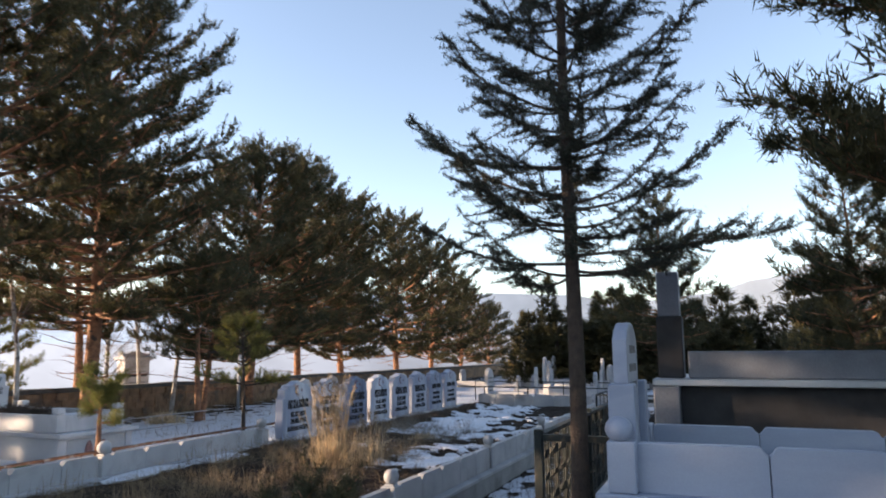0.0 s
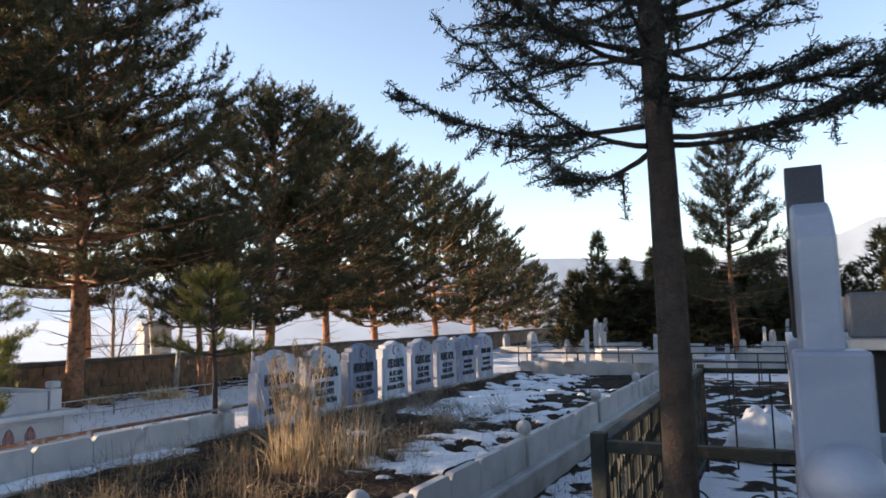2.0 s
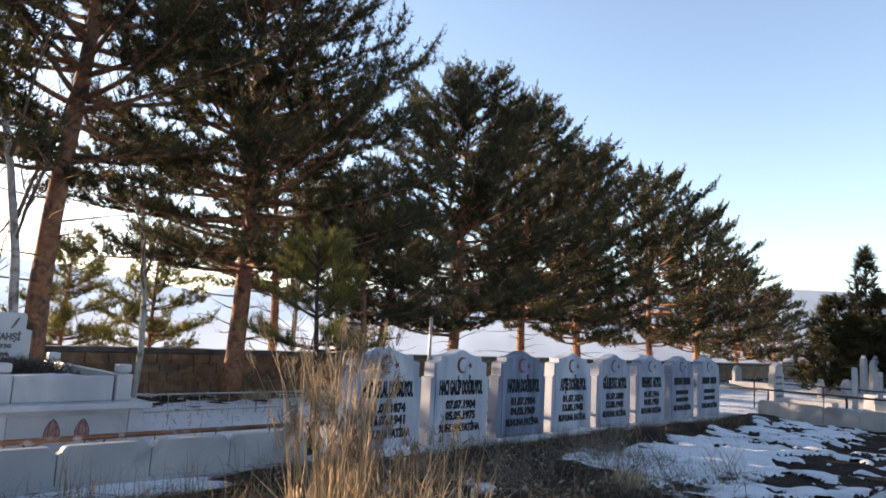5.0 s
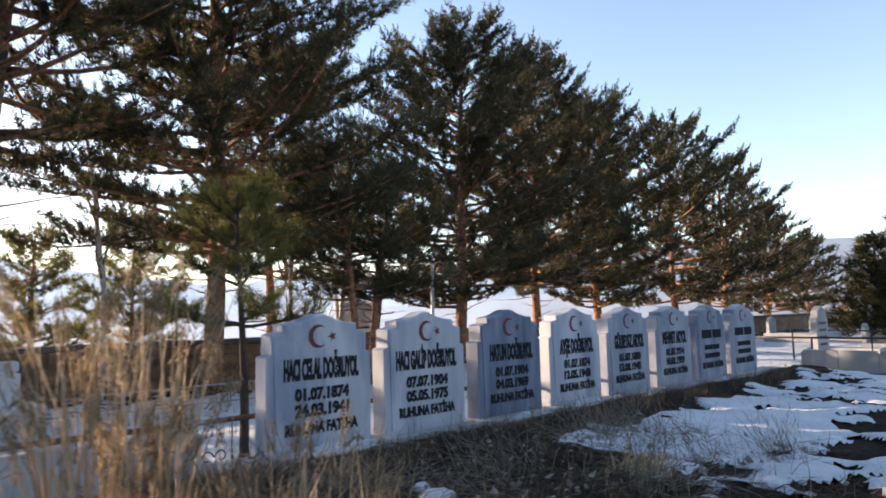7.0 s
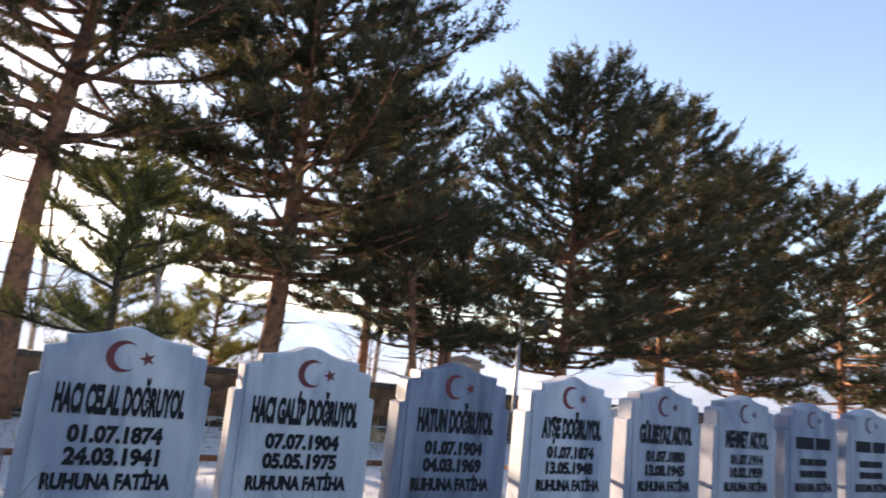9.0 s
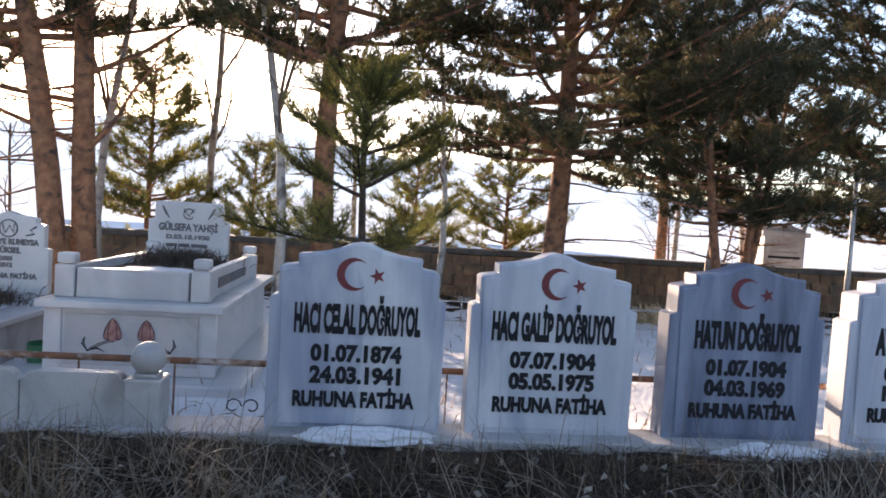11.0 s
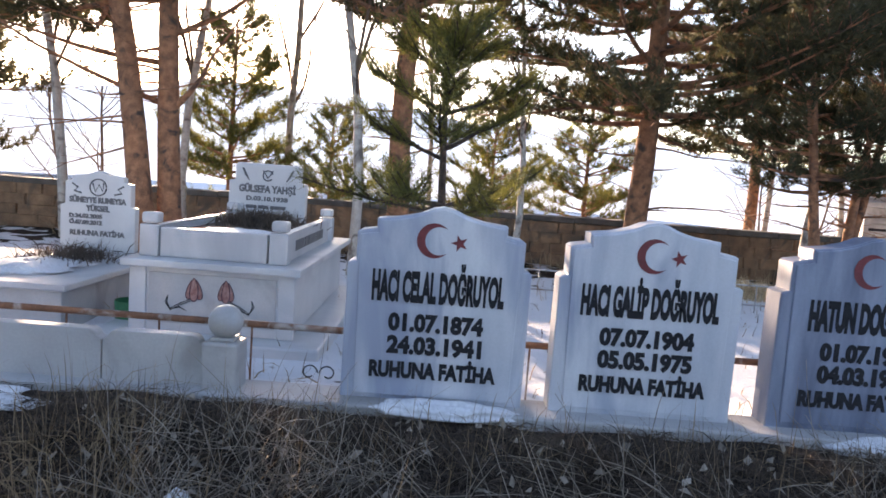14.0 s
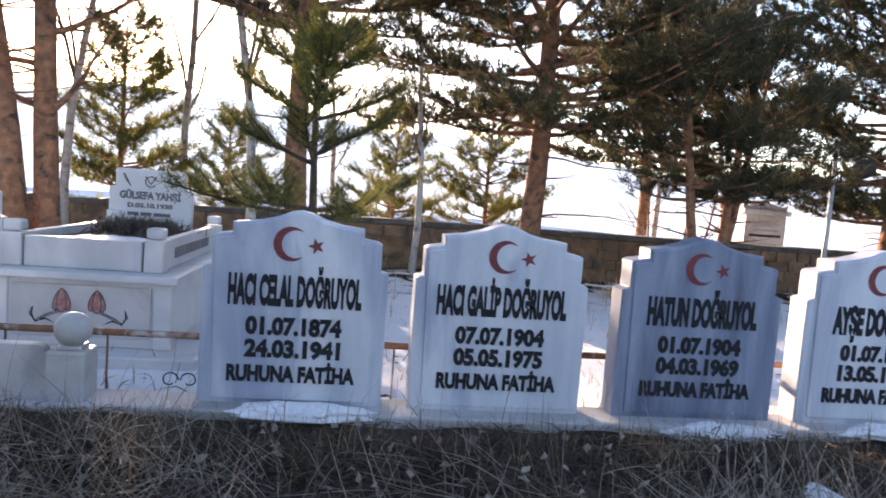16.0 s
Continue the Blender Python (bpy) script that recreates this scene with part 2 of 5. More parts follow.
class Tubes:
    """Collects tapered tubes into one mesh."""
    def __init__(self, sides=6):
        self.v, self.f, self.n, self.sides = [], [], 0, sides

    def add(self, pts, radii, sides=None):
        s = sides or self.sides
        pts = np.asarray(pts, float)
        d = np.gradient(pts, axis=0)
        d /= np.linalg.norm(d, axis=1)[:, None] + 1e-9
        ref = np.where(np.abs(d[:, 2:3]) > 0.9, np.array([[1.0, 0, 0]]), np.array([[0, 0, 1.0]]))
        u = np.cross(d, ref)
        u /= np.linalg.norm(u, axis=1)[:, None] + 1e-9
        w = np.cross(d, u)
        a = np.arange(s) * 2 * np.pi / s
        ring = pts[:, None, :] + np.asarray(radii)[:, None, None] * (np.cos(a)[None, :, None] * u[:, None, :] + np.sin(a)[None, :, None] * w[:, None, :])
        self.v.append(ring.reshape(-1, 3))
        k, b = len(pts), self.n
        for i in range(k - 1):
            for j in range(s):
                q = (j + 1) % s
                self.f.append((b + i * s + j, b + i * s + q, b + (i + 1) * s + q, b + (i + 1) * s + j))
        self.f.append(tuple(b + (k - 1) * s + j for j in range(s)))
        self.f.append(tuple(b + j for j in range(s))[::-1])
        self.n += k * s

    def mesh(self, name):
        me = bpy.data.meshes.new(name)
        me.from_pydata(np.concatenate(self.v), [], self.f)
        me.polygons.foreach_set("use_smooth", [True] * len(me.polygons))
        return me


def blades_mesh(name, base, tip, width, rng):
    """One slim triangle per blade."""
    base, tip = np.asarray(base), np.asarray(tip)
    d = tip - base
    side = np.cross(d, rng.normal(size=d.shape))
    side *= (np.asarray(width) / (np.linalg.norm(side, axis=1) + 1e-9))[:, None] * 0.5
    k = len(base)
    v = np.empty((k * 3, 3))
    v[0::3], v[1::3], v[2::3] = base - side, base + side, tip
    me = bpy.data.meshes.new(name)
    me.vertices.add(k * 3)
    me.vertices.foreach_set("co", v.ravel())
    me.loops.add(k * 3)
    me.loops.foreach_set("vertex_index", np.arange(k * 3, dtype=np.int32))
    me.polygons.add(k)
    me.polygons.foreach_set("loop_start", np.arange(0, k * 3, 3, dtype=np.int32))
    me.update(calc_edges=True)
    return me


def bent_blades(name, base, lean, height, width, rng):
    """Grass stalks: two joined quads and a tip, leaning and drooping."""
    k = len(base)
    base, lean = np.asarray(base), np.asarray(lean)
    h = np.asarray(height)[:, None]
    up = np.array([0, 0, 1.0])
    ln = np.linalg.norm(lean, axis=1)[:, None]
    lean = lean * np.minimum(1, 1.1 / (ln + 1e-9))
    flat = np.minimum(1, ln / 1.4)
    p1 = base + up * h * (0.55 - 0.33 * flat) + lean * h * 0.35
    p2 = base + up * h * (1.0 - 0.84 * flat) + lean * h * 0.9
    side = np.cross(p2 - base, rng.normal(size=base.shape))
    side *= (np.asarray(width) / (np.linalg.norm(side, axis=1) + 1e-9))[:, None] * 0.5
    v = np.empty((k * 5, 3))
    v[0::5], v[1::5], v[2::5], v[3::5], v[4::5] = base - side, base + side, p1 + side * 0.8, p1 - side * 0.8, p2
    me = bpy.data.meshes.new(name)
    i = np.arange(k) * 5
    me.from_pydata(v, [], [(a, a + 1, a + 2, a + 3) for a in i] + [(a + 3, a + 2, a + 4) for a in i])
    return me


def lettering(name, text, width, height, material, parent, y, z, x=0.0, bar=False):
    """Raised letters, each a part, on a face that looks along +x, centred on y, their foot at z."""
    if bar:
        bm = bmesh.new()
        words = text.split("_")
        unit = width / sum(float(w) for w in words)
        at = -width / 2
        for w in words:
            s = float(w) * unit
            bmesh.ops.create_cube(bm, size=1.0, matrix=Matrix.Translation((x, y + at + s * 0.45, z + height / 2)) @ Matrix.Diagonal((0.006, s * 0.88, height * 0.8, 1)))
            at += s
        return part(name, bm, material, parent)
    cu = bpy.data.curves.new(name, "FONT")
    cu.body, cu.extrude, cu.resolution_u, cu.offset = text, 0.012, 3, 0.055
    tmp = new(name, cu)
    me = bpy.data.meshes.new_from_object(tmp.evaluated_get(bpy.context.evaluated_depsgraph_get()))
    bpy.data.objects.remove(tmp)
    co = np.empty(len(me.vertices) * 3)
    me.vertices.foreach_get("co", co)
    co = co.reshape(-1, 3)
    lo, hi = co.min(0), co.max(0)
    cap = 0.72
    out = np.empty_like(co)
    out[:, 1] = y + ((co[:, 0] - lo[0]) / (hi[0] - lo[0]) - 0.5) * width
    out[:, 2] = z + co[:, 1] / cap * height
    out[:, 0] = x + co[:, 2] * 0.25
    root = np.arange(len(co))
    ends = np.empty(len(me.edges) * 2, dtype=np.int32)
    me.edges.foreach_get("vertices", ends)
    ends = ends.reshape(-1, 2)
    while True:
        low = np.minimum(root[ends[:, 0]], root[ends[:, 1]])
        nxt = root.copy()
        np.minimum.at(nxt, ends[:, 0], low)
        np.minimum.at(nxt, ends[:, 1], low)
        if (nxt == root).all():
            break
        root = nxt
    spans = sorted((out[root == r, 1].min(), out[root == r, 1].max(), r) for r in np.unique(root))
    groups = []
    for lo_y, hi_y, r in spans:
        g = groups[-1] if groups else None
        if g and min(hi_y, g[1]) - lo_y > 0.45 * min(hi_y - lo_y, g[1] - g[0]):
            g[1] = max(g[1], hi_y)
            g[2].append(r)
        else:
            groups.append([lo_y, hi_y, [r]])
    faces = [tuple(q.vertices) for q in me.polygons]
    of = [root[q[0]] for q in faces]
    for _, _, roots in groups:
        mine = [q for q, r in zip(faces, of) if r in roots]
        used = sorted({i for q in mine for i in q})
        at = {i: k for k, i in enumerate(used)}
        one = bpy.data.meshes.new("letter")
        one.from_pydata(out[used].tolist(), [], [tuple(at[i] for i in q) for q in mine])
        link_mesh("letter", one, material, parent)
    bpy.data.meshes.remove(me)


def ball(bm, r, m, squash=1.0):
    bmesh.ops.create_uvsphere(bm, u_segments=18, v_segments=12, radius=r, matrix=m @ Matrix.Diagonal((1, 1, squash, 1)))
    return bm


# ---- ground ----
def smooth(a, b, t):
    t = np.clip((t - a) / (b - a), 0, 1)
    return t * t * (3 - 2 * t)


def wob(x, y, s=1.0, k=0):
    return (np.sin(x * 1.7 * s + y * 0.9 * s + k) + np.sin(-x * 0.8 * s + y * 2.1 * s + 1.3 + k) + np.sin(x * 3.1 * s - y * 2.7 * s + 2.1 + 2 * k)) / 3


def ground_z(x, y):
    x, y = np.asarray(x, float), np.asarray(y, float)
    right = -0.24 - 0.3 * smooth(4.5, 8.5, y)
    left = -0.16 - 0.3 * smooth(-7.2, -9.0, x)
    inside = -0.07 + 0.065 * smooth(-5.9, -6.6, x) + 0.035 * wob(x, y, 1.3) + 0.02 * wob(x, y, 4)
    far = -0.38 + 0.0 * x
    z = np.where(x < -6.83, left, np.where(x < -3.33, inside, right))
    z = z + (far - z) * smooth(19.2, 20.2, y)
    z = z + (-0.24 - z) * smooth(3.0, 2.0, y) * smooth(-12, -9, x)
    z = z + np.where((x < -6.83) | (x > -3.33), 0.025 * wob(x, y, 1.0, 1) + 0.012 * wob(x, y, 3.5, 2), 0)
    d = np.maximum(0, -17.6 - x)
    z = z - 0.16 * np.minimum(d, 90) - 0.03 * np.clip(d - 90, 0, 700)
    r = np.hypot(x, y)
    return z + 0.5 * wob(x, y, 0.06) * smooth(40, 120, r) - 0.02 * np.clip(y - 70, 0, 600) - 0.01 * np.clip(r - 120, 0, 500)


def axis(lo, hi, step, end, grow=1.22):
    a = list(np.arange(lo, hi + 1e-6, step))
    s, p = step, hi
    while p < end:
        s *= grow
        p += s
        a.append(p)
    s, p = step, lo
    while p > -end:
        s *= grow
        p -= s
        a.insert(0, p)
    return np.array(a)


def build_ground():
    xs, ys = axis(-18.0, 4.0, 0.11, 2600), axis(0.0, 24.0, 0.12, 2600)
    X, Y = np.meshgrid(xs, ys, indexing="ij")
    Z = ground_z(X, Y)
    nx, ny = X.shape
    idx = np.arange(nx * ny).reshape(nx, ny)
    q = np.stack([idx[:-1, :-1], idx[1:, :-1], idx[1:, 1:], idx[:-1, 1:]], -1).reshape(-1, 4)
    me = bpy.data.meshes.new("ground")
    me.from_pydata(np.stack([X, Y, Z], -1).reshape(-1, 3), [], q.tolist())
    me.polygons.foreach_set("use_smooth", [True] * len(me.polygons))
    snow = np.full(X.shape, 0.62)
    inside = (X > -6.95) & (X < -3.2) & (Y > 3.0) & (Y < 19.4)
    snow = np.where(inside, 0.1, snow)
    lf = (X < -6.95) & (X > -17.2)
    snow = np.where(lf, 0.66 - 0.25 * smooth(-13.5, -16.5, X), snow)
    snow = np.where((X > -3.2) & (Y < 22), 0.53 - 0.25 * smooth(-1.2, 0.5, X) - 0.1 * smooth(11, 14, Y), snow)
    snow = np.where(X < -17.6, 0.62 - 0.15 * smooth(-24, -60, X) + 0.22 * wob(X, Y, 0.05) * smooth(-30, -70, X) + 0.1 * smooth(-200, -500, X), snow)
    at = me.attributes.new("snow", "FLOAT", "POINT")
    at.data.foreach_set("value", snow.ravel().astype(np.float32))
    ob = link_mesh("ground", me, M_ground)
    return tagged(ob, "patchy old snow over brown winter grass and soil", "ground", kind="structure")


build_ground()


def backdrop(name, r, base, height, seed, colour, strength):
    rng = np.random.default_rng(seed)
    n = 160
    a = np.linspace(0, 2 * np.pi, n, endpoint=False)
    ph = rng.uniform(0, 6.28, 6)
    ridge = sum(np.sin(a * (k + 1) * 1.7 // 1 + ph[k] + a * (k + 2)) / (k + 1.2) for k in range(6)) / 2
    top = base + height * (0.65 + 0.35 * ridge)
    v = np.concatenate([np.stack([r * np.cos(a), r * np.sin(a), np.full(n, base - 120)], -1), np.stack([r * 1.15 * np.cos(a), r * 1.15 * np.sin(a), top], -1)])
    me = bpy.data.meshes.new(name)
    me.from_pydata(v, [], [(i, (i + 1) % n, n + (i + 1) % n, n + i) for i in range(n)])
    me.polygons.foreach_set("use_smooth", [True] * n)
    m = bpy.data.materials.new(name)
    m.use_nodes = True
    nn, l = m.node_tree.nodes, m.node_tree.links
    b = nn["Principled BSDF"]
    t = nn.new("ShaderNodeTexNoise")
    t.inputs["Scale"].default_value, t.inputs["Detail"].default_value = 0.006, 9
    l.new(nn.new("ShaderNodeNewGeometry").outputs["Position"], t.inputs["Vector"])
    # Haze-blue tint, used for the dimmed base colour and the emission.
    rp = nn.new("ShaderNodeValToRGB")
    rp.color_ramp.elements[0].position, rp.color_ramp.elements[1].position = 0.42, 0.6
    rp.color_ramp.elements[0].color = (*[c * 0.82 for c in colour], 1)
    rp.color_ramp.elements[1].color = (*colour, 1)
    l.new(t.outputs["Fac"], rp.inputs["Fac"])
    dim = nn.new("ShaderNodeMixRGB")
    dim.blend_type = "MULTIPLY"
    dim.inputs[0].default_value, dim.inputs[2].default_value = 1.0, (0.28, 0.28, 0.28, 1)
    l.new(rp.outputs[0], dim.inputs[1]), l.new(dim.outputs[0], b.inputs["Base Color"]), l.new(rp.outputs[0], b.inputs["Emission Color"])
    # Haze painted as emission, three times stronger on the sun's side.
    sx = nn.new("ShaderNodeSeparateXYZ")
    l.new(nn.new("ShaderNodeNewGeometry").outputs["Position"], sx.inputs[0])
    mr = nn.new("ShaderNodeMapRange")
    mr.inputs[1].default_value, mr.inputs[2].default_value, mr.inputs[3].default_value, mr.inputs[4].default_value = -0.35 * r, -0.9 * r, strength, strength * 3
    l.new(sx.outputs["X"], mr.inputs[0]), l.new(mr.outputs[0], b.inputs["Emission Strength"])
    b.inputs["Roughness"].default_value = 1.0
    return tagged(link_mesh(name, me, m), "far snow-covered hills, haze painted in as glow", "hills", kind="structure")


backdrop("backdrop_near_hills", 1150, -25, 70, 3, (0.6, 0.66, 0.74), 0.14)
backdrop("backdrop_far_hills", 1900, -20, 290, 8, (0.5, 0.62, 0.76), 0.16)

# ---- boundary wall ----
def boundary_wall():
    w = thing("wall_west", "low brown rubble stone boundary wall with dark coping", "wall", kind="structure")
    part("wall_core", box(-17.42, -17.08, -30, 75, -0.9, 0.4, 0.0), M_wall, w)
    rng = random.Random(5)
    made = []
    for k in range(6):
        bm = box(-0.06, 0.06, -0.5, 0.5, -0.5, 0.5, 0.0)
        bmesh.ops.bevel(bm, geom=bm.edges[:], offset=0.03, segments=1, affect="EDGES")
        for v in bm.verts:
            v.co += Vector((rng.uniform(-0.02, 0.02), rng.uniform(-0.05, 0.05), rng.uniform(-0.05, 0.05)))
        me = bpy.data.meshes.new("stone")
        bm.to_mesh(me)
        bm.free()
        me.materials.append(M_wall)
        made.append(me)
    for row in range(5):
        y = -1.0 + rng.uniform(0, 0.3)
        while y < 27:
            wd = rng.uniform(0.3, 0.6)
            ob = new("stone", rng.choice(made))
            ob.parent = w
            ob.matrix_basis = Matrix.Translation((-17.06, y + wd / 2, -0.525 + row * 0.205)) @ Matrix.Diagonal((1, wd * 0.99, 0.204, 1))
            y += wd
    cap = box(-17.47, -17.0, -0.5, 0.5, 0.405, 0.52, 0.02)
    me = bpy.data.meshes.new("coping_stone")
    cap.to_mesh(me)
    cap.free()
    me.materials.append(M_cap)
    y = -30
    while y < 75:
        ob = new("coping_stone", me)
        ob.parent = w
        ob.matrix_basis = Matrix.Translation((rng.uniform(-0.01, 0.01), y, rng.uniform(-0.012, 0.012)))
        y += 1.004
    return w


boundary_wall()

# ---- family plot: kerbs, posts, plinth ----
def kerb_panel_bm(length, height, thick):
    """A marble kerb slab, its upper corners cut in a rounded notch."""
    h, r = length / 2 - 0.003, 0.05
    pts = [(-h, 0), (h, 0), (h, height - r)]
    for k in range(1, 6):
        a = math.pi / 2 * k / 5
        pts.append((h - 0.02 - r * 0.9 * (1 - math.cos(a)) - 0.0, height - r + r * math.sin(a)))
    for k in range(5, 0, -1):
        a = math.pi / 2 * k / 5
        pts.append((-h + 0.02 + r * 0.9 * (1 - math.cos(a)), height - r + r * math.sin(a)))
    pts.append((-h, height - r))
    return prism(pts, thick, 0.005)


def ball_post(at, height=0.34, w=0.17, r=0.082, label="square white marble kerb post with a ball finial"):
    t = thing("kerb_post", label, "post", at, group="kerb posts")
    part("shaft", box(-w / 2, w / 2, -w / 2, w / 2, 0, height, 0.012), M_marble_dirty, t)
    part("neck", box(-w / 3, w / 3, -w / 3, w / 3, height, height + 0.02, 0.006), M_marble_dirty, t)
    part("ball", ball(bmesh.new(), r, Matrix.Translation((0, 0, height + 0.015 + r * 0.9))), M_marble_dirty, t, smooth=True)
    return t


def kerb(name, label, x, ys, z, height, thick, material=M_marble_dirty):
    t = thing(name, label, "kerb", (0, 0, 0), kind="structure")
    first = {}
    for a, b in zip(ys[:-1], ys[1:]):
        ln = round(b - a, 3)
        if ln not in first:
            first[ln] = part("kerb_slab", kerb_panel_bm(ln, height, thick), material, t)
            first[ln].matrix_basis = pose(x, (a + b) / 2, z)
        else:
            shared("kerb_slab", first[ln], t, pose(x, (a + b) / 2, z))
    return t


def left_kerb():
    for p in (3.08, 6.08):
        ys = [p + 0.085, p + 0.62, p + 1.22, p + 1.82, p + 2.42, p + 2.915]
        kerb("kerb_left", "white marble kerb slabs with notched corners", -6.8, ys, 0.0, 0.285, 0.07)
    for y in (3.08, 6.08, 9.08):
        ball_post((-6.83, y, 0.0), 0.27)
    base = thing("plinth", "weathered marble plinth under the headstone row", "plinth", kind="structure")
    part("plinth_slab", box(-6.97, -6.7, 3.0, 18.3, -0.22, 0.04, 0.012), M_marble_dirty, base)


left_kerb()


def right_wall():
    w = thing("wall_plot", "low grey concrete wall topped by marble kerb slabs", "wall", kind="structure")
    part("footing", box(-3.46, -3.2, 3.0, 19.3, -0.75, -0.3, 0.015), M_concrete, w)
    part("ledge", box(-3.48, -3.17, 3.0, 19.3, -0.3, -0.25, 0.012), M_marble_dirty, w)
    ps = [3.35, 6.63, 9.9, 13.17, 16.44, 19.2]
    for a, b in zip(ps[:-1], ps[1:]):
        n = 5
        e = [a + 0.085 + (b - a - 0.17) * k / n for k in range(n + 1)]
        kerb("kerb_right", "grey-white marble kerb slabs with notched corners", -3.28, e, -0.25, 0.31, 0.08)
    for y in ps:
        ball_post((-3.33, y, -0.25), 0.31)


right_wall()


def far_kerb():
    t = kerb("kerb_far", "white marble end kerb with a wavy snowy top", 0, [-1.75, -1.17, -0.58, 0, 0.58, 1.17, 1.75], 0, 0.36, 0.08)
    t.matrix_basis = pose(-5.08, 19.35, -0.12, 0, 0, -90 - 6)
    n = thing("kerb_near", "white marble end kerb of the plot", "kerb", kind="structure")
    part("kerb_slab", box(-6.74, -3.42, 3.0, 3.08, -0.2, 0.25, 0.01), M_marble_dirty, n)


far_kerb()

# ---- headstones ----
STONE = [(-0.44, 0), (0.44, 0), (0.44, 0.69), (0.425, 0.7), (0.4, 0.705), (0.4, 0.84), (0.385, 0.85), (0.31, 0.862), (0.31, 0.91), (0.2, 0.922), (0.11, 0.945), (0.05, 0.972), (0.0, 0.982),
         (-0.05, 0.972), (-0.11, 0.945), (-0.2, 0.922), (-0.31, 0.91), (-0.31, 0.862), (-0.385, 0.85), (-0.4, 0.84), (-0.4, 0.705), (-0.425, 0.7), (-0.44, 0.69)]
FACE = [(-0.375, 0.06), (0.375, 0.06), (0.385, 0.69), (0.385, 0.83), (0.3, 0.845), (0.3, 0.9), (0.2, 0.912), (0.11, 0.935), (0.05, 0.962), (0.0, 0.972),
        (-0.05, 0.962), (-0.11, 0.935), (-0.2, 0.912), (-0.3, 0.9), (-0.3, 0.845), (-0.385, 0.83), (-0.385, 0.69)]


def crescent_star(parent, x, y, z, paint=None):
    paint = paint or M_red
    bm = bmesh.new()
    n, R, r, off = 36, 0.083, 0.067, 0.024
    xi = (off * off + R * R - r * r) / (2 * off)
    a0 = math.acos(xi / R)
    outer = [(R * math.cos(a), R * math.sin(a)) for a in [a0 + (2 * math.pi - 2 * a0) * k / n for k in range(n + 1)]]
    b0 = math.atan2(R * math.sin(a0), xi - off)
    inner = [(off + r * math.cos(a), r * math.sin(a)) for a in [b0 + (2 * math.pi - 2 * b0) * k / n for k in range(n + 1)]]
    for k in range(n):
        q = [outer[k], outer[k + 1], inner[k + 1], inner[k]]
        try:
            bm.faces.new([bm.verts.new((x, y - 0.035 + p[0], z + p[1])) for p in q])
        except ValueError:
            pass
    part("crescent", bm, paint, parent, "dark red painted crescent")
    bm = bmesh.new()
    pts = []
    for k in range(10):
        rr = 0.042 if k % 2 == 0 else 0.017
        a = math.pi + k * math.pi / 5
        pts.append((y + 0.085 + rr * math.cos(a), z - 0.004 + rr * math.sin(a)))
    c = bm.verts.new((x, y + 0.085, z - 0.004))
    vs = [bm.verts.new((x, *p)) for p in pts]
    for k in range(10):
        bm.faces.new((c, vs[k], vs[(k + 1) % 10]))
    part("star", bm, paint, parent, "dark red painted star")


STONES = [
    (M_marble, "HACI CELAL DOĞRUYOL", 0.63, "01.07.1874", "24.03.1941"),
    (M_marble, "HACI GALİP DOĞRUYOL", 0.66, "07.07.1904", "05.05.1975"),
    (M_marble_blue, "HATUN DOĞRUYOL", 0.6, "01.07.1904", "04.03.1969"),
    (M_marble, "AYŞE DOĞRUYOL", 0.58, "01.07.1874", "13.05.1948"),
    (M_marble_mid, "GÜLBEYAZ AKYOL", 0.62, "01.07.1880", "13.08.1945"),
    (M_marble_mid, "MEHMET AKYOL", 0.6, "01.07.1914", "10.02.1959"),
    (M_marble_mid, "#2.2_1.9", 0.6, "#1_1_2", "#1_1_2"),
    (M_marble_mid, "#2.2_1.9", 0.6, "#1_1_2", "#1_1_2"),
]


ROW_Y = (10.084, 11.096, 12.155, 13.18, 14.2, 15.25, 16.28, 17.307)


def headstone(i, material, name_line, name_w, born, died):
    tint = "blue-grey veined" if material is M_marble_blue else ("bluish-white" if material is M_marble_mid else "white")
    t = thing("headstone", f"{tint} marble headstone, stepped shoulders, red crescent, black lettering", "headstone", (-6.83, ROW_Y[i], 0.0 + 0.003 * i), 0, "headstones in the family row")
    s = part("slab", prism(STONE, 0.15, 0.008), material, t)
    s.matrix_basis = pose(0.0, 0, 0)
    f = part("raised_face", prism(FACE, 0.012, 0.004), material, t)
    f.matrix_basis = pose(0.012, 0, 0)
    crescent_star(f, 0.0025, 0.03 if i == 1 else 0.0, 0.822, M_red_dark if i in (4, 5, 6, 7) else M_red)
    X = 0.002
    for text, w, h, z in ((name_line, name_w, 0.138, 0.53), (born, 0.455, 0.08, 0.385), (died, 0.455, 0.08, 0.275), ("RUHUNA FATİHA", 0.61, 0.074, 0.155)):
        if text[0] == "#":
            lettering("inscription", text[1:], w, h, M_black, f, 0, z, X, bar=True)
        else:
            lettering("inscription", text, w, h, M_black, f, 0, z, X)
    return t


for i, row in enumerate(STONES):
    headstone(i, *row)


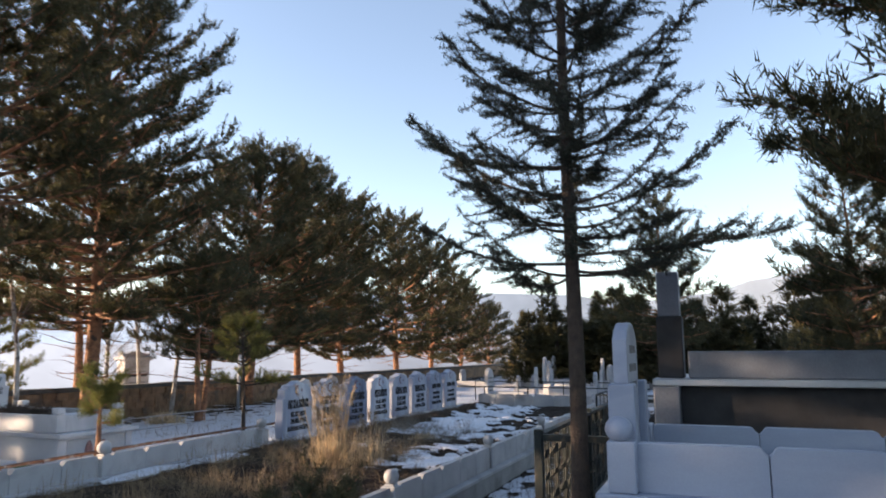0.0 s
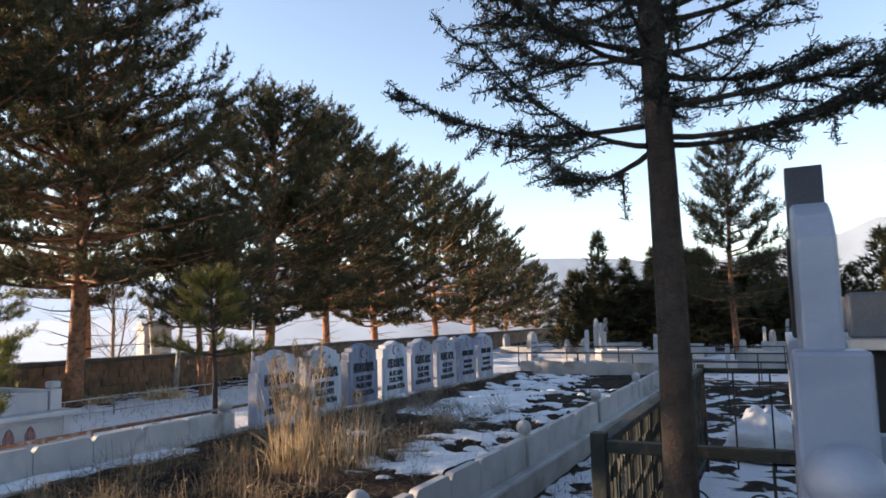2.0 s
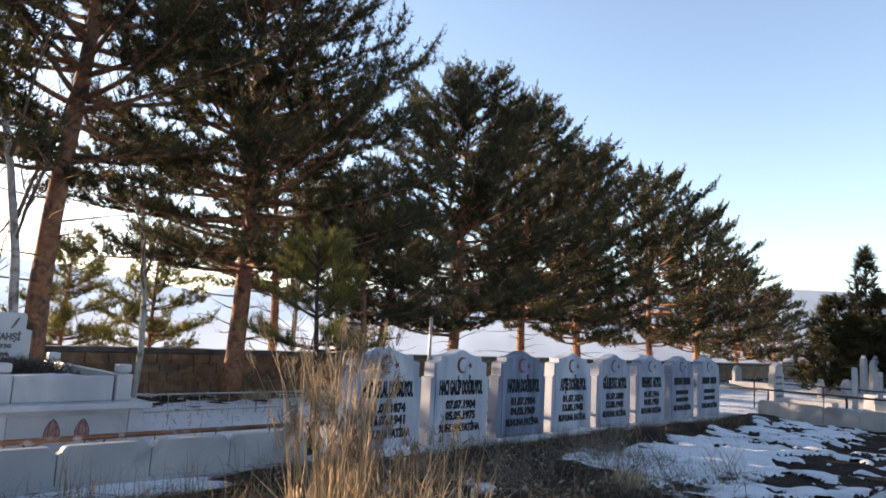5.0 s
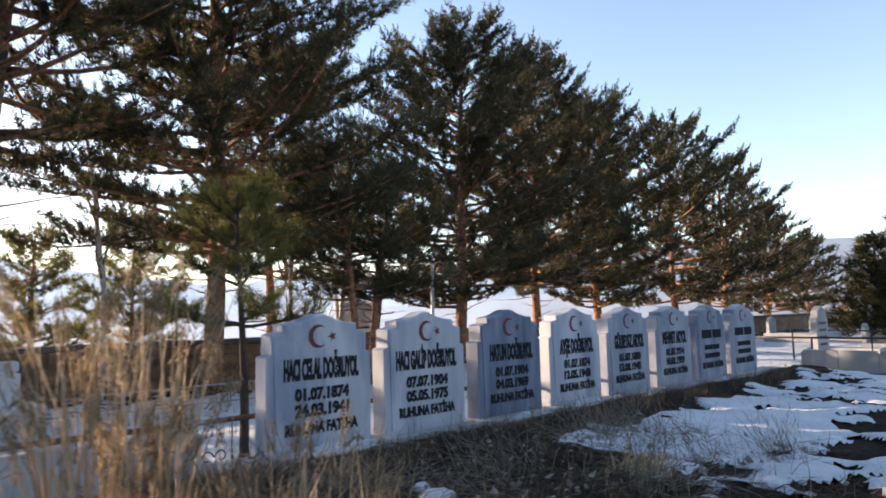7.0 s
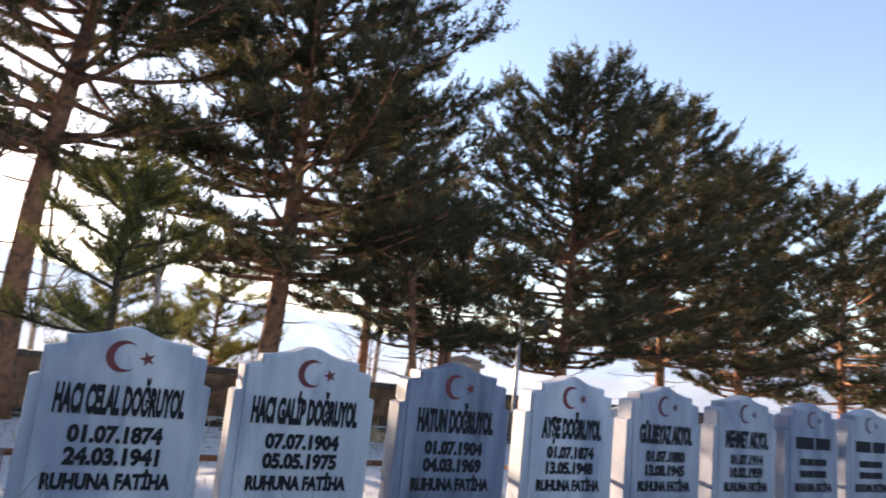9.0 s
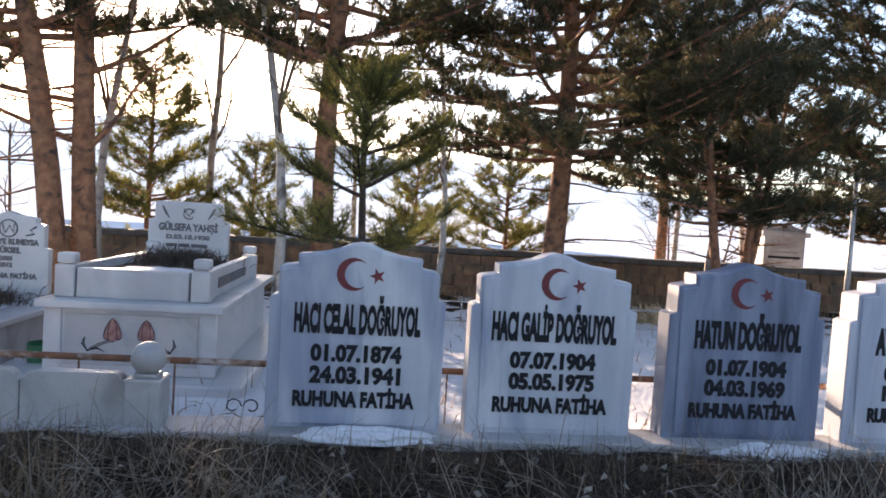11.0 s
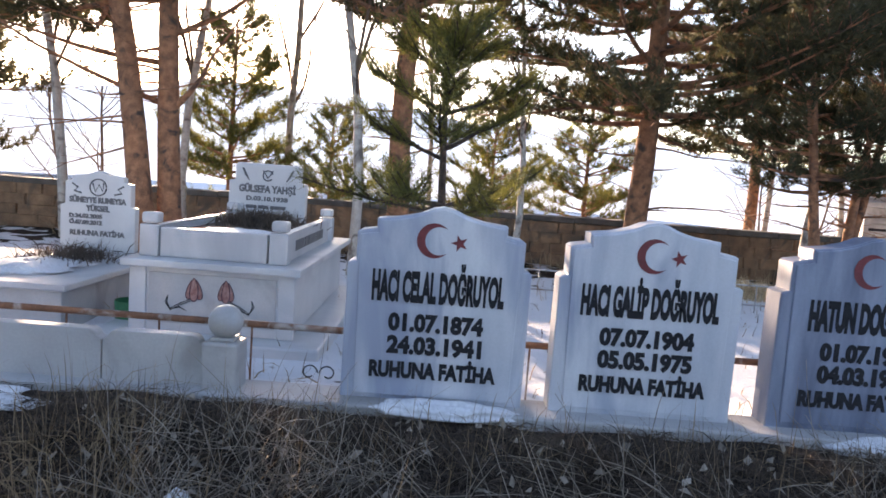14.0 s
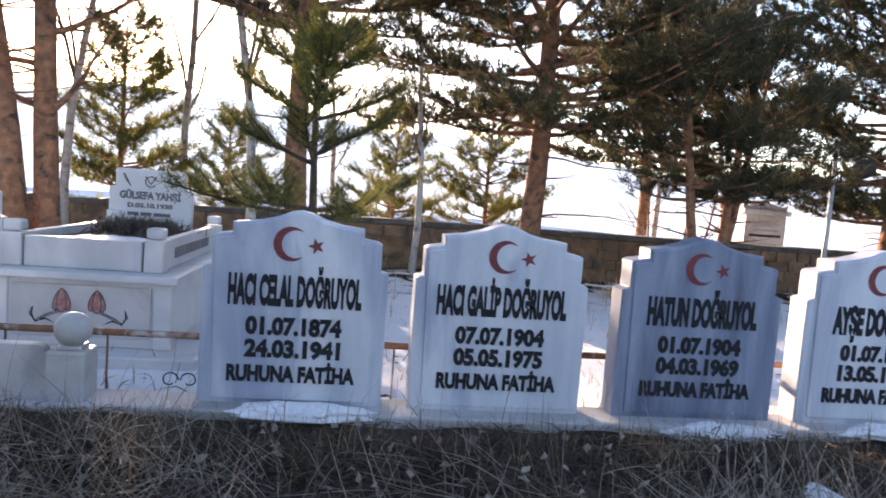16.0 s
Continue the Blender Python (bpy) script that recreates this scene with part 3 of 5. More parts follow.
def snow_lump(name, at, rx, ry, h, seed, label, group=""):
    rng = np.random.default_rng(seed)
    bm = bmesh.new()
    bmesh.ops.create_icosphere(bm, subdivisions=4, radius=1.0)
    off = Vector(rng.uniform(0, 50, 3))
    for v in bm.verts:
        p = v.co.normalized()
        k = 1 + 0.4 * noise.noise(p * 1.7 + off) + 0.14 * noise.noise(p * 4 + off) + 0.06 * noise.noise(p * 11 + off)
        v.co = Vector((p.x * rx * k, p.y * ry * k, max(-0.25, p.z) * h * (1 + 0.4 * noise.noise(p * 3 + off) + 0.12 * noise.noise(p * 9 + off))))
    ob = part(name, bm, M_snow, None, smooth=True)
    ob.matrix_basis = pose(*at)
    return tagged(ob, label, "snow", group)


for k, (x, y, rx, ry, h) in enumerate([(-6.72, 10.16, 0.08, 0.35, 0.05), (-6.7, 12.27, 0.08, 0.28, 0.055), (-6.72, 13.2, 0.07, 0.24, 0.05), (-6.66, 14.2, 0.07, 0.2, 0.05), (-6.66, 16.2, 0.07, 0.24, 0.05),
                                       (-6.55, 7.6, 0.13, 0.75, 0.06), (-6.6, 6.5, 0.15, 0.6, 0.06), (-5.85, 11.8, 0.1, 0.2, 0.06), (-5.82, 9.25, 0.045, 0.04, 0.035), (-5.66, 9.97, 0.05, 0.05, 0.035), (-5.46, 9.9, 0.07, 0.11, 0.045), (-5.5, 11.6, 0.08, 0.1, 0.04)]):
    snow_lump("snow_patch", (x, y, 0.03 if x < -6.7 else (0.0 if x < -6.0 else -0.03)), rx, ry, h, 40 + k, "small melting snow patch in the dead grass", "snow patches")


def snow_field(name, x0, x1, y0, y1, step, base, cover, thick, seed, label):
    """A sheet of old snow with ragged holes and rounded rims over the ground."""
    xs, ys = np.arange(x0, x1 + 1e-6, step), np.arange(y0, y1 + 1e-6, step)
    nx, ny = len(xs), len(ys)
    off = Vector((seed * 7.1, seed * 3.3, 0))
    h = np.empty((nx, ny))
    for i, x in enumerate(xs):
        for j, y in enumerate(ys):
            v = noise.fractal(Vector((x * 1.5, y * 1.9, 0)) + off, 1.0, 2.1, 4) * 0.5 + noise.noise(Vector((x * 3.2, y * 4.0, 3)) + off) * 0.5 + noise.noise(Vector((x * 6.5, y * 8, 5)) + off) * 0.3
            h[i, j] = v + cover(x, y)
    k = np.clip(h / 0.22, 0, 1)
    X, Y = np.meshgrid(xs, ys, indexing="ij")
    Z = ground_z(X, Y) + base + thick * np.sqrt(k) + 0.03 * np.clip(h, 0, 1) - 0.015
    keep = h > -0.02
    face = keep[:-1, :-1] & keep[1:, :-1] & keep[1:, 1:] & keep[:-1, 1:]
    idx = np.arange(nx * ny).reshape(nx, ny)
    q = np.stack([idx[:-1, :-1], idx[1:, :-1], idx[1:, 1:], idx[:-1, 1:]], -1)[face]
    used = np.unique(q)
    remap = np.full(nx * ny, -1)
    remap[used] = np.arange(len(used))
    me = bpy.data.meshes.new(name)
    me.from_pydata(np.stack([X, Y, Z], -1).reshape(-1, 3)[used], [], remap[q].tolist())
    me.polygons.foreach_set("use_smooth", [True] * len(me.polygons))
    return tagged(link_mesh(name, me, M_snow), label, "snow", kind="stuff")


def plot_cover(x, y):
    c = float(smooth(10.6, 12.6, y) * smooth(19.6, 18.4, y)) * 0.42 - 0.22
    c -= 0.75 * float(smooth(-5.7, -6.5, x + 0.05 * (y - 12)))
    c += 0.6 * float(smooth(0.9, 0.1, abs(x + 5.3 - 0.1 * (y - 12)))) * float(smooth(15, 12.8, y))
    c -= 0.35 * float(smooth(15.5, 18.5, y)) * float(smooth(-5.2, -3.8, x))
    c -= 0.3 * float(smooth(-5.0, -4.2, x)) * float(smooth(12.2, 13.4, y)) + 0.12 * float(smooth(14.5, 17, y))
    if y < 11.42 and x < -5.0:
        c -= 1.2
    if y < 11.3:
        c += 0.8 * float(smooth(1.15, 0.3, abs(x + 3.95))) * float(smooth(7.2, 8.6, y)) * float(smooth(11.3, 10.6, y)) - 0.36
    return c


snow_field("snow_cover", -6.6, -3.5, 7.0, 19.2, 0.035, 0.0, plot_cover, 0.05, 1, "melting old snow sheet with dark holes of soil")

# ---- rails ----
def rail_fence():
    t = thing("iron_railing", "rusty iron railing pipe behind the headstones", "railing")
    tb = Tubes(8)
    tb.add([(-7.22, 2.5, 0.25), (-7.22, 8, 0.265), (-7.22, 13, 0.255), (-7.22, 18.6, 0.27)], [0.019] * 4)
    link_mesh("top_rail", tb.mesh("top_rail"), M_rust, t)
    tb = Tubes(6)
    tb.add([(-7.22, 2.5, -0.08), (-7.22, 18.6, -0.08)], [0.008] * 2)
    link_mesh("bottom_rail", tb.mesh("bottom_rail"), M_paleiron, t)
    for k in range(32):
        y = 2.6 + k * 0.5
        tb = Tubes(5)
        tb.add([(-7.22, y, -0.2), (-7.22, y, 0.255)], [0.006] * 2)
        link_mesh("bar", tb.mesh("bar"), M_rust, t)
    first = None
    for k in range(10):
        y = 3.47 + k * 1.5
        if first is None:
            tb = Tubes(5)
            for s in (-1, 1):
                pts = []
                for a in np.linspace(0, 1.75 * math.pi, 18):
                    r = 0.045 - 0.004 * a
                    pts.append((0, s * (0.05 - r * math.cos(a)), r * math.sin(a)))
                tb.add(pts, [0.0045] * len(pts))
            first = link_mesh("scroll", tb.mesh("scroll"), M_iron, t)
            first.matrix_basis = pose(-7.22, y, 0.02)
        else:
            shared("scroll", first, t, pose(-7.22, y, 0.02))


rail_fence()


def simple_fence(name, label, pts, z_top, z_low, material, post_r=0.014, gap=0.0, bar_r=0.006, foot=-0.5, lower=True):
    t = thing(name, label, "fence")
    for a, b in zip(pts[:-1], pts[1:]):
        a, b = Vector(a), Vector(b)
        for z in ((z_top, z_low) if lower else (z_top,)):
            tb = Tubes(6)
            tb.add([(a.x, a.y, z), (b.x, b.y, z)], [post_r * 0.9] * 2)
            link_mesh("rail", tb.mesh("rail"), material, t)
        n = max(1, int((b - a).length / gap)) if gap else 1
        for k in range(n + 1):
            p = a.lerp(b, k / n)
            tb = Tubes(6)
            r = post_r if k in (0, n) else bar_r
            tb.add([(p.x, p.y, foot), (p.x, p.y, z_top + (0.0 if gap else 0.02))], [r] * 2)
            link_mesh("post" if k in (0, n) else "bar", tb.mesh("bar"), material, t)
    return t


simple_fence("grave_fence", "low grey iron fence round a snowy grave", [(-13.2, 10.4), (-13.2, 12.6), (-13.2, 15.6)], -0.08, -0.36, M_paleiron, 0.014, 0.45, 0.007, -0.6)
simple_fence("grave_fence", "low black iron fence beyond the plot", [(-8.3, 20.4), (-5.5, 20.3), (-2.7, 20.2), (0.2, 20.1)], 0.4, 0.0, M_iron, 0.022, 1.4, 0.018, -0.5, False)
simple_fence("grave_fence", "black iron fence beside the plot wall", [(-2.8, 20.2), (-2.8, 16.4), (0.6, 16.2)], 0.45, 0.0, M_iron, 0.024, 0.5, 0.011, -0.65)
simple_fence("grave_fence", "black iron fence farther back among graves", [(-9.0, 25.5), (-5.5, 25.3), (-2.0, 25.0), (2.0, 24.8)], 0.35, 0.0, M_iron, 0.02, 1.3, 0.016, -0.5, False)


def green_fence():
    t = thing("garden_fence", "dark green iron fence with close upright bars", "fence")
    bar = None
    for k in range(52):
        y = 6.45 + k * 0.1
        if bar is None:
            bm = box(-0.008, 0.008, -0.011, 0.011, -0.5, 0.64, 0.0)
            for z, s in ((-0.2, 0.8), (0.02, 1.0), (0.24, 0.8), (0.46, 1.0)):
                bmesh.ops.create_icosphere(bm, subdivisions=1, radius=1.0, matrix=Matrix.Translation((0, 0, z)) @ Matrix.Diagonal((0.014, 0.034 * s, 0.062 * s, 1)))
            bar = part("bar", bm, M_greeniron, t)
            bar.matrix_basis = pose(-1.66, y, 0)
        else:
            shared("bar", bar, t, pose(-1.66, y, 0, 0, 0, (k * 37) % 50 - 25))
    part("top_rail", box(-1.7, -1.62, 6.42, 11.65, 0.64, 0.68, 0.006), M_greeniron, t)
    part("bottom_rail", box(-1.68, -1.64, 6.42, 11.65, -0.4, -0.36, 0.006), M_greeniron, t)
    for y in (6.4, 9.0, 11.65):
        part("post", box(-1.7, -1.62, y - 0.04, y + 0.04, -0.6, 0.72, 0.006), M_greeniron, t)
    part("top_rail", box(-1.62, 0.1, 6.37, 6.43, 0.62, 0.68, 0.006), M_greeniron, t)
    part("top_rail", box(-1.62, 1.6, 11.62, 11.68, 0.62, 0.68, 0.006), M_greeniron, t)
    for k in range(8):
        x = -1.3 + k * 0.4
        part("bar", box(x - 0.01, x + 0.01, 11.64, 11.66, -0.5, 0.62, 0.0), M_greeniron, t)
    for k in range(4):
        x = -1.25 + k * 0.42
        tb = Tubes(5)
        tb.add([(x, 6.4, -0.4), (x, 6.4, 0.62)], [0.008] * 2)
        for s in (-1, 1):
            pts = [(x + s * (0.07 - (0.07 - 0.006 * a) * math.cos(a)), 6.4, 0.4 + (0.07 - 0.006 * a) * math.sin(a)) for a in np.linspace(0, 4.8, 16)]
            tb.add(pts, [0.006] * len(pts))
            tb.add([(x, 6.4, 0.3), (x + s * 0.1, 6.4, 0.17), (x + s * 0.2, 6.4, -0.02)], [0.006] * 3)
        link_mesh("scroll_bar", tb.mesh("scroll_bar"), M_greeniron, t)


green_fence()

# ---- tombs ----
def white_tomb():
    t = thing("white_tomb", "raised white marble tomb with ball posts and tall headstone", "tomb", (0.0, 0.0, -0.02))
    g = -0.45
    part("plinth", box(-0.66, 2.7, 4.56, 5.7, g, 0.5, 0.01), M_marble_tomb_shaded, t)
    part("ledge", box(-0.8, 2.85, 4.42, 5.85, 0.5, 0.58, 0.015), M_marble_tomb_shaded, t, "white marble ledge slab")
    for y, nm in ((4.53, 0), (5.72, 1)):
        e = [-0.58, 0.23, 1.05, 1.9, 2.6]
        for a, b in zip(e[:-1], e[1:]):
            s = part("side_slab", kerb_panel_bm(b - a, 0.31, 0.08), M_marble_tomb_shaded, t)
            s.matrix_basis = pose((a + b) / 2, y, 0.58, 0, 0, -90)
    part("foot_slab", box(2.6, 2.68, 4.5, 5.75, 0.58, 0.88, 0.01), M_marble_tomb_shaded, t)
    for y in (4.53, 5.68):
        p = part("post", box(-0.72, -0.54, y - 0.09, y + 0.09, 0.58, 0.9, 0.012), M_marble_tomb_shaded, t)
        part("ball", ball(bmesh.new(), 0.09, Matrix.Translation((-0.65, y, 0.97)), 0.9), M_marble_tomb_shaded, t, smooth=True)
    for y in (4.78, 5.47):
        part("pillar", box(-0.74, -0.56, y - 0.08, y + 0.08, 0.58, 1.25, 0.012), M_marble_tomb_shaded, t)
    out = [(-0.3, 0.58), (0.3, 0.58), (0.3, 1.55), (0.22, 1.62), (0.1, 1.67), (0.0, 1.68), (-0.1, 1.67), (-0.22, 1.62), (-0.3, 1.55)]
    s = part("headstone_slab", prism(out, 0.1, 0.01), M_marble_tomb_shaded, t)
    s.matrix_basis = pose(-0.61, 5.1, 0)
    for k, w in enumerate((0.3, 0.4, 0.36, 0.25)):
        lettering("inscription", "1_2_1", w, 0.07, M_letter, t, 5.1, 1.45 - 0.13 * k, -0.608, bar=True)
    part("soil", box(-0.5, 2.58, 4.6, 5.65, 0.58, 0.68, 0.0), M_thatch, t)


white_tomb()


def dark_tomb():
    t = thing("dark_tomb", "large dark granite tomb with pale ledge and black pillar", "tomb")
    part("body", box(-0.55, 5.2, 7.95, 9.6, -0.6, 1.08, 0.01), M_darkstone, t)
    part("ledge", box(-0.72, 5.35, 7.75, 9.75, 1.08, 1.15, 0.012), M_marble_pale, t, "pale marble ledge")
    part("upper_slab", box(-0.35, 5.1, 7.95, 8.1, 1.15, 1.45, 0.02), M_greystone, t)
    part("upper_slab", box(-0.35, 5.1, 9.4, 9.55, 1.15, 1.45, 0.02), M_greystone, t)
    part("black_pillar", box(-0.68, -0.4, 8.1, 8.45, 1.15, 1.85, 0.012), M_darkstone, t, "polished black pillar block")
    part("grey_pillar", box(-0.66, -0.42, 8.12, 8.43, 1.85, 2.36, 0.012), M_greystone, t, "grey stone pillar top")
    for y in (7.86, 9.6):
        part("corner_column", box(-0.72, -0.44, y - 0.1, y + 0.12, -0.6, 1.08, 0.02), M_greystone, t)
    part("step", box(-1.1, -0.44, 7.2, 7.7, -0.6, 0.1, 0.02), M_greystone, t)


dark_tomb()


def tulip(parent, x, y, z, s):
    for k, (dy, lean) in enumerate(((-0.026, 0.25), (0.026, -0.25), (0.0, 0.0))):
        bm = bmesh.new()
        pts = []
        for a in np.linspace(0, 2 * math.pi, 18, endpoint=False):
            w = 0.024 * math.cos(a) * (1 - 0.35 * math.sin(a)) * (1.15 if k == 2 else 1)
            pts.append((x + 0.003 * k, y + dy * s + s * (w + lean * 0.05 * math.sin(a)), z + s * (0.08 if k == 2 else 0.066) * math.sin(a)))
        bm.faces.new([bm.verts.new(p) for p in pts])
        pet = part("petal", bm, M_tulip, parent, "red engraved tulip petal")
        rim = Tubes(4)
        rim.add(pts + pts[:1], [0.0035] * (len(pts) + 1))
        link_mesh("outline", rim.mesh("outline"), M_red_dark, pet)
    tb = Tubes(5)
    sg = -1 if y < 8.2 else 1
    for g in (-0.008, 0.008):
        tb.add([(x, y + sg * 0.02, z - 0.07 * s + g), (x, y + sg * 0.12, z - 0.13 + g), (x, y + sg * 0.2, z - 0.18 + g)], [0.003, 0.0035, 0.003])
        tb.add([(x, y + sg * 0.2, z - 0.18), (x, y + sg * 0.235 + g, z - 0.12), (x, y + sg * 0.22, z - 0.06)], [0.003, 0.004, 0.002])
    tb.add([(x, y + sg * 0.2, z - 0.18), (x, y + sg * 0.12, z - 0.155), (x, y + sg * 0.06, z - 0.185)], [0.003, 0.006, 0.002])
    link_mesh("stem", tb.mesh("stem"), M_black, parent)


def tulip_tomb():
    t = thing("raised_grave", "white marble raised grave with red tulips and headstone", "grave")
    part("apron", box(-12.3, -9.05, 7.2, 9.15, -0.6, -0.36, 0.02), M_marble_pale, t)
    part("base", box(-12.1, -9.32, 7.5, 8.84, -0.36, 0.2, 0.01), M_marble_pale, t)
    for y0, y1 in ((7.48, 7.62), (8.74, 8.88)):
        part("corner_pilaster", box(-9.36, -9.3, y0, y1, -0.36, 0.2, 0.008), M_marble_pale, t)
    part("panel", box(-9.325, -9.31, 7.64, 8.72, -0.28, 0.15, 0.004), M_marble_dirty, t)
    part("ledge", box(-12.2, -9.22, 7.43, 8.94, 0.2, 0.265, 0.012), M_marble_pale, t, "marble ledge slab")
    part("front_slab", box(-9.5, -9.42, 7.68, 8.6, 0.265, 0.52, 0.01), M_marble_pale, t)
    for y in (7.59, 8.7):
        part("side_slab", box(-11.8, -9.45, y - 0.04, y + 0.04, 0.265, 0.53, 0.01), M_marble_pale, t)
        for x in (-9.48, -11.75):
            part("post", box(x - 0.08, x + 0.08, y - 0.08, y + 0.08, 0.265, 0.54, 0.012), M_marble_pale, t)
            part("cap", box(x - 0.07, x + 0.07, y - 0.07, y + 0.07, 0.55, 0.64, 0.02), M_marble_pale, t)
    lettering("inscription", "2_1_2_1_1", 1.4, 0.12, M_letter, t, 0, 0.33, 0.0, bar=True).matrix_basis = pose(-10.6, 8.743, 0, 0, 0, 90)
    out = [(-0.46, 0.26), (0.46, 0.26), (0.46, 0.9), (0.39, 0.92), (0.39, 1.09), (0.36, 1.12), (-0.36, 1.12), (-0.39, 1.09), (-0.39, 0.92), (-0.46, 0.9)]
    s = part("headstone_slab", prism(out, 0.12, 0.01), M_marble_pale, t, "white marble headstone slab")
    s.matrix_basis = pose(-11.78, 7.97, 0)
    X = -11.777
    lettering("inscription", "GÜLSEFA YAHŞİ", 0.68, 0.082, M_letter, t, 7.97, 0.78, X)
    lettering("inscription", "D.03.10.1938", 0.5, 0.05, M_letter, t, 7.97, 0.68, X)
    lettering("inscription", "2_2_3", 0.5, 0.05, M_letter, t, 7.97, 0.58, X, bar=True)
    tb = Tubes(5)
    pts = [(X, 7.97 + 0.06 * math.cos(a), 0.98 + 0.06 * math.sin(a)) for a in np.linspace(0.3, 5.6, 18)]
    tb.add(pts, [0.008] * 18)
    tb.add([(X, 7.91, 1.04), (X, 7.97, 0.95), (X, 8.03, 1.04)], [0.009] * 3)
    for sg in (-1, 1):
        tb.add([(X, 7.97 + sg * 0.3, 1.06), (X, 7.97 + sg * 0.26, 0.98), (X, 7.97 + sg * 0.22, 0.92)], [0.012, 0.015, 0.004])
    link_mesh("emblem", tb.mesh("emblem"), M_letter, t)
    part("soil", box(-11.75, -9.5, 7.62, 8.67, 0.265, 0.45, 0.0), M_thatch, t)
    tulip(t, -9.305, 8.03, 0.02, 1.25)
    tulip(t, -9.305, 8.3, 0.02, 1.2)
    return t


tulip_tomb()


def flat_grave():
    t = thing("slab_grave", "low white marble slab grave with stepped headstone", "grave", (0, -0.17, 0))
    part("base", box(-11.5, -9.45, 6.0, 7.0, -0.6, -0.1, 0.012), M_marble_dirty, t)
    part("slab", box(-11.6, -9.38, 5.93, 7.07, -0.1, -0.04, 0.012), M_marble_pale, t)
    part("side_bench", box(-11.2, -9.6, 4.9, 5.85, -0.6, -0.02, 0.02), M_marble_pale, t)
    out = [(-0.41, -0.04), (0.41, -0.04), (0.41, 0.52), (0.36, 0.54), (0.36, 0.78), (0.28, 0.8), (0.28, 0.85), (0.12, 0.87), (0, 0.91), (-0.12, 0.87), (-0.28, 0.85), (-0.28, 0.8), (-0.36, 0.78), (-0.36, 0.54), (-0.41, 0.52)]
    s = part("headstone_slab", prism(out, 0.1, 0.008), M_marble_pale, t, "white marble headstone slab")
    s.matrix_basis = pose(-11.05, 6.49, 0)
    X = -11.047
    for text, w, h, z, dy in (("SÜMEYYE RUMEYSA", 0.62, 0.06, 0.56, 0), ("YÜKSEL", 0.26, 0.06, 0.47, 0), ("D.24.02.2005", 0.36, 0.045, 0.39, -0.13), ("Ö.07.09.2012", 0.36, 0.045, 0.32, -0.13), ("RUHUNA FATİHA", 0.6, 0.055, 0.2, 0)):
        lettering("inscription", text, w, h, M_letter, t, 6.49 + dy, z, X)
    tb = Tubes(5)
    tb.add([(X, 6.49 + 0.09 * math.cos(a), 0.73 + 0.09 * math.sin(a)) for a in np.linspace(0, 6.2, 22)], [0.008] * 22)
    tb.add([(X, 6.43, 0.77), (X, 6.46, 0.68), (X, 6.5, 0.76), (X, 6.54, 0.69), (X, 6.55, 0.78)], [0.008] * 5)
    for sg in (-1, 1):
        tb.add([(X, 6.49 + sg * 0.28, 0.76), (X, 6.49 + sg * 0.22, 0.72), (X, 6.49 + sg * 0.26, 0.68), (X, 6.49 + sg * 0.18, 0.66)], [0.01] * 4)
    link_mesh("emblem", tb.mesh("emblem"), M_letter, t)


flat_grave()
snow_lump("snow_patch", (-9.95, 8.2, 0.45), 0.3, 0.4, 0.05, 72, "snow lying inside the grave border", "snow patches")
snow_lump("snow_patch", (-10.2, 6.18, -0.03), 0.5, 0.4, 0.07, 71, "snow lying on the marble grave slab", "snow patches")
for k, (x, y, z, s) in enumerate([(-10.7, 6.28, -0.01, 1.0), (-10.9, 8.2, 0.46, 1.0), (-11.2, 8.0, 0.46, 1.0)]):
    rng = np.random.default_rng(80 + k)
    n = 700
    b = np.stack([x + rng.normal(0, 0.22, n), y + rng.normal(0, 0.2, n), np.full(n, z)], -1)
    a = rng.uniform(0, 6.28, n)
    hgt = rng.uniform(0.06, 0.3, n)
    me = bent_blades("dead_plants", b, np.stack([np.cos(a), np.sin(a), 0 * a], -1) * rng.uniform(0.3, 1.2, n)[:, None], hgt, np.full(n, 0.009), rng)
    tagged(link_mesh("dead_plants", me, M_thatch), "withered brown plants on the grave", "plants", kind="stuff")


def bucket():
    t = thing("bucket", "green plastic bucket on the ground between graves", "bucket", (-9.75, 7.3, -0.5))
    bm = bmesh.new()
    bmesh.ops.create_cone(bm, cap_ends=True, segments=24, radius1=0.11, radius2=0.14, depth=0.3, matrix=Matrix.Translation((0, 0, 0.15)))
    top = [f for f in bm.faces if f.calc_center_median().z > 0.29]
    r = bmesh.ops.inset_region(bm, faces=top, thickness=0.012)
    bmesh.ops.translate(bm, vec=(0, 0, -0.25), verts=list({v for f in top for v in f.verts}))
    part("tub", bm, M_bucket, t)


bucket()


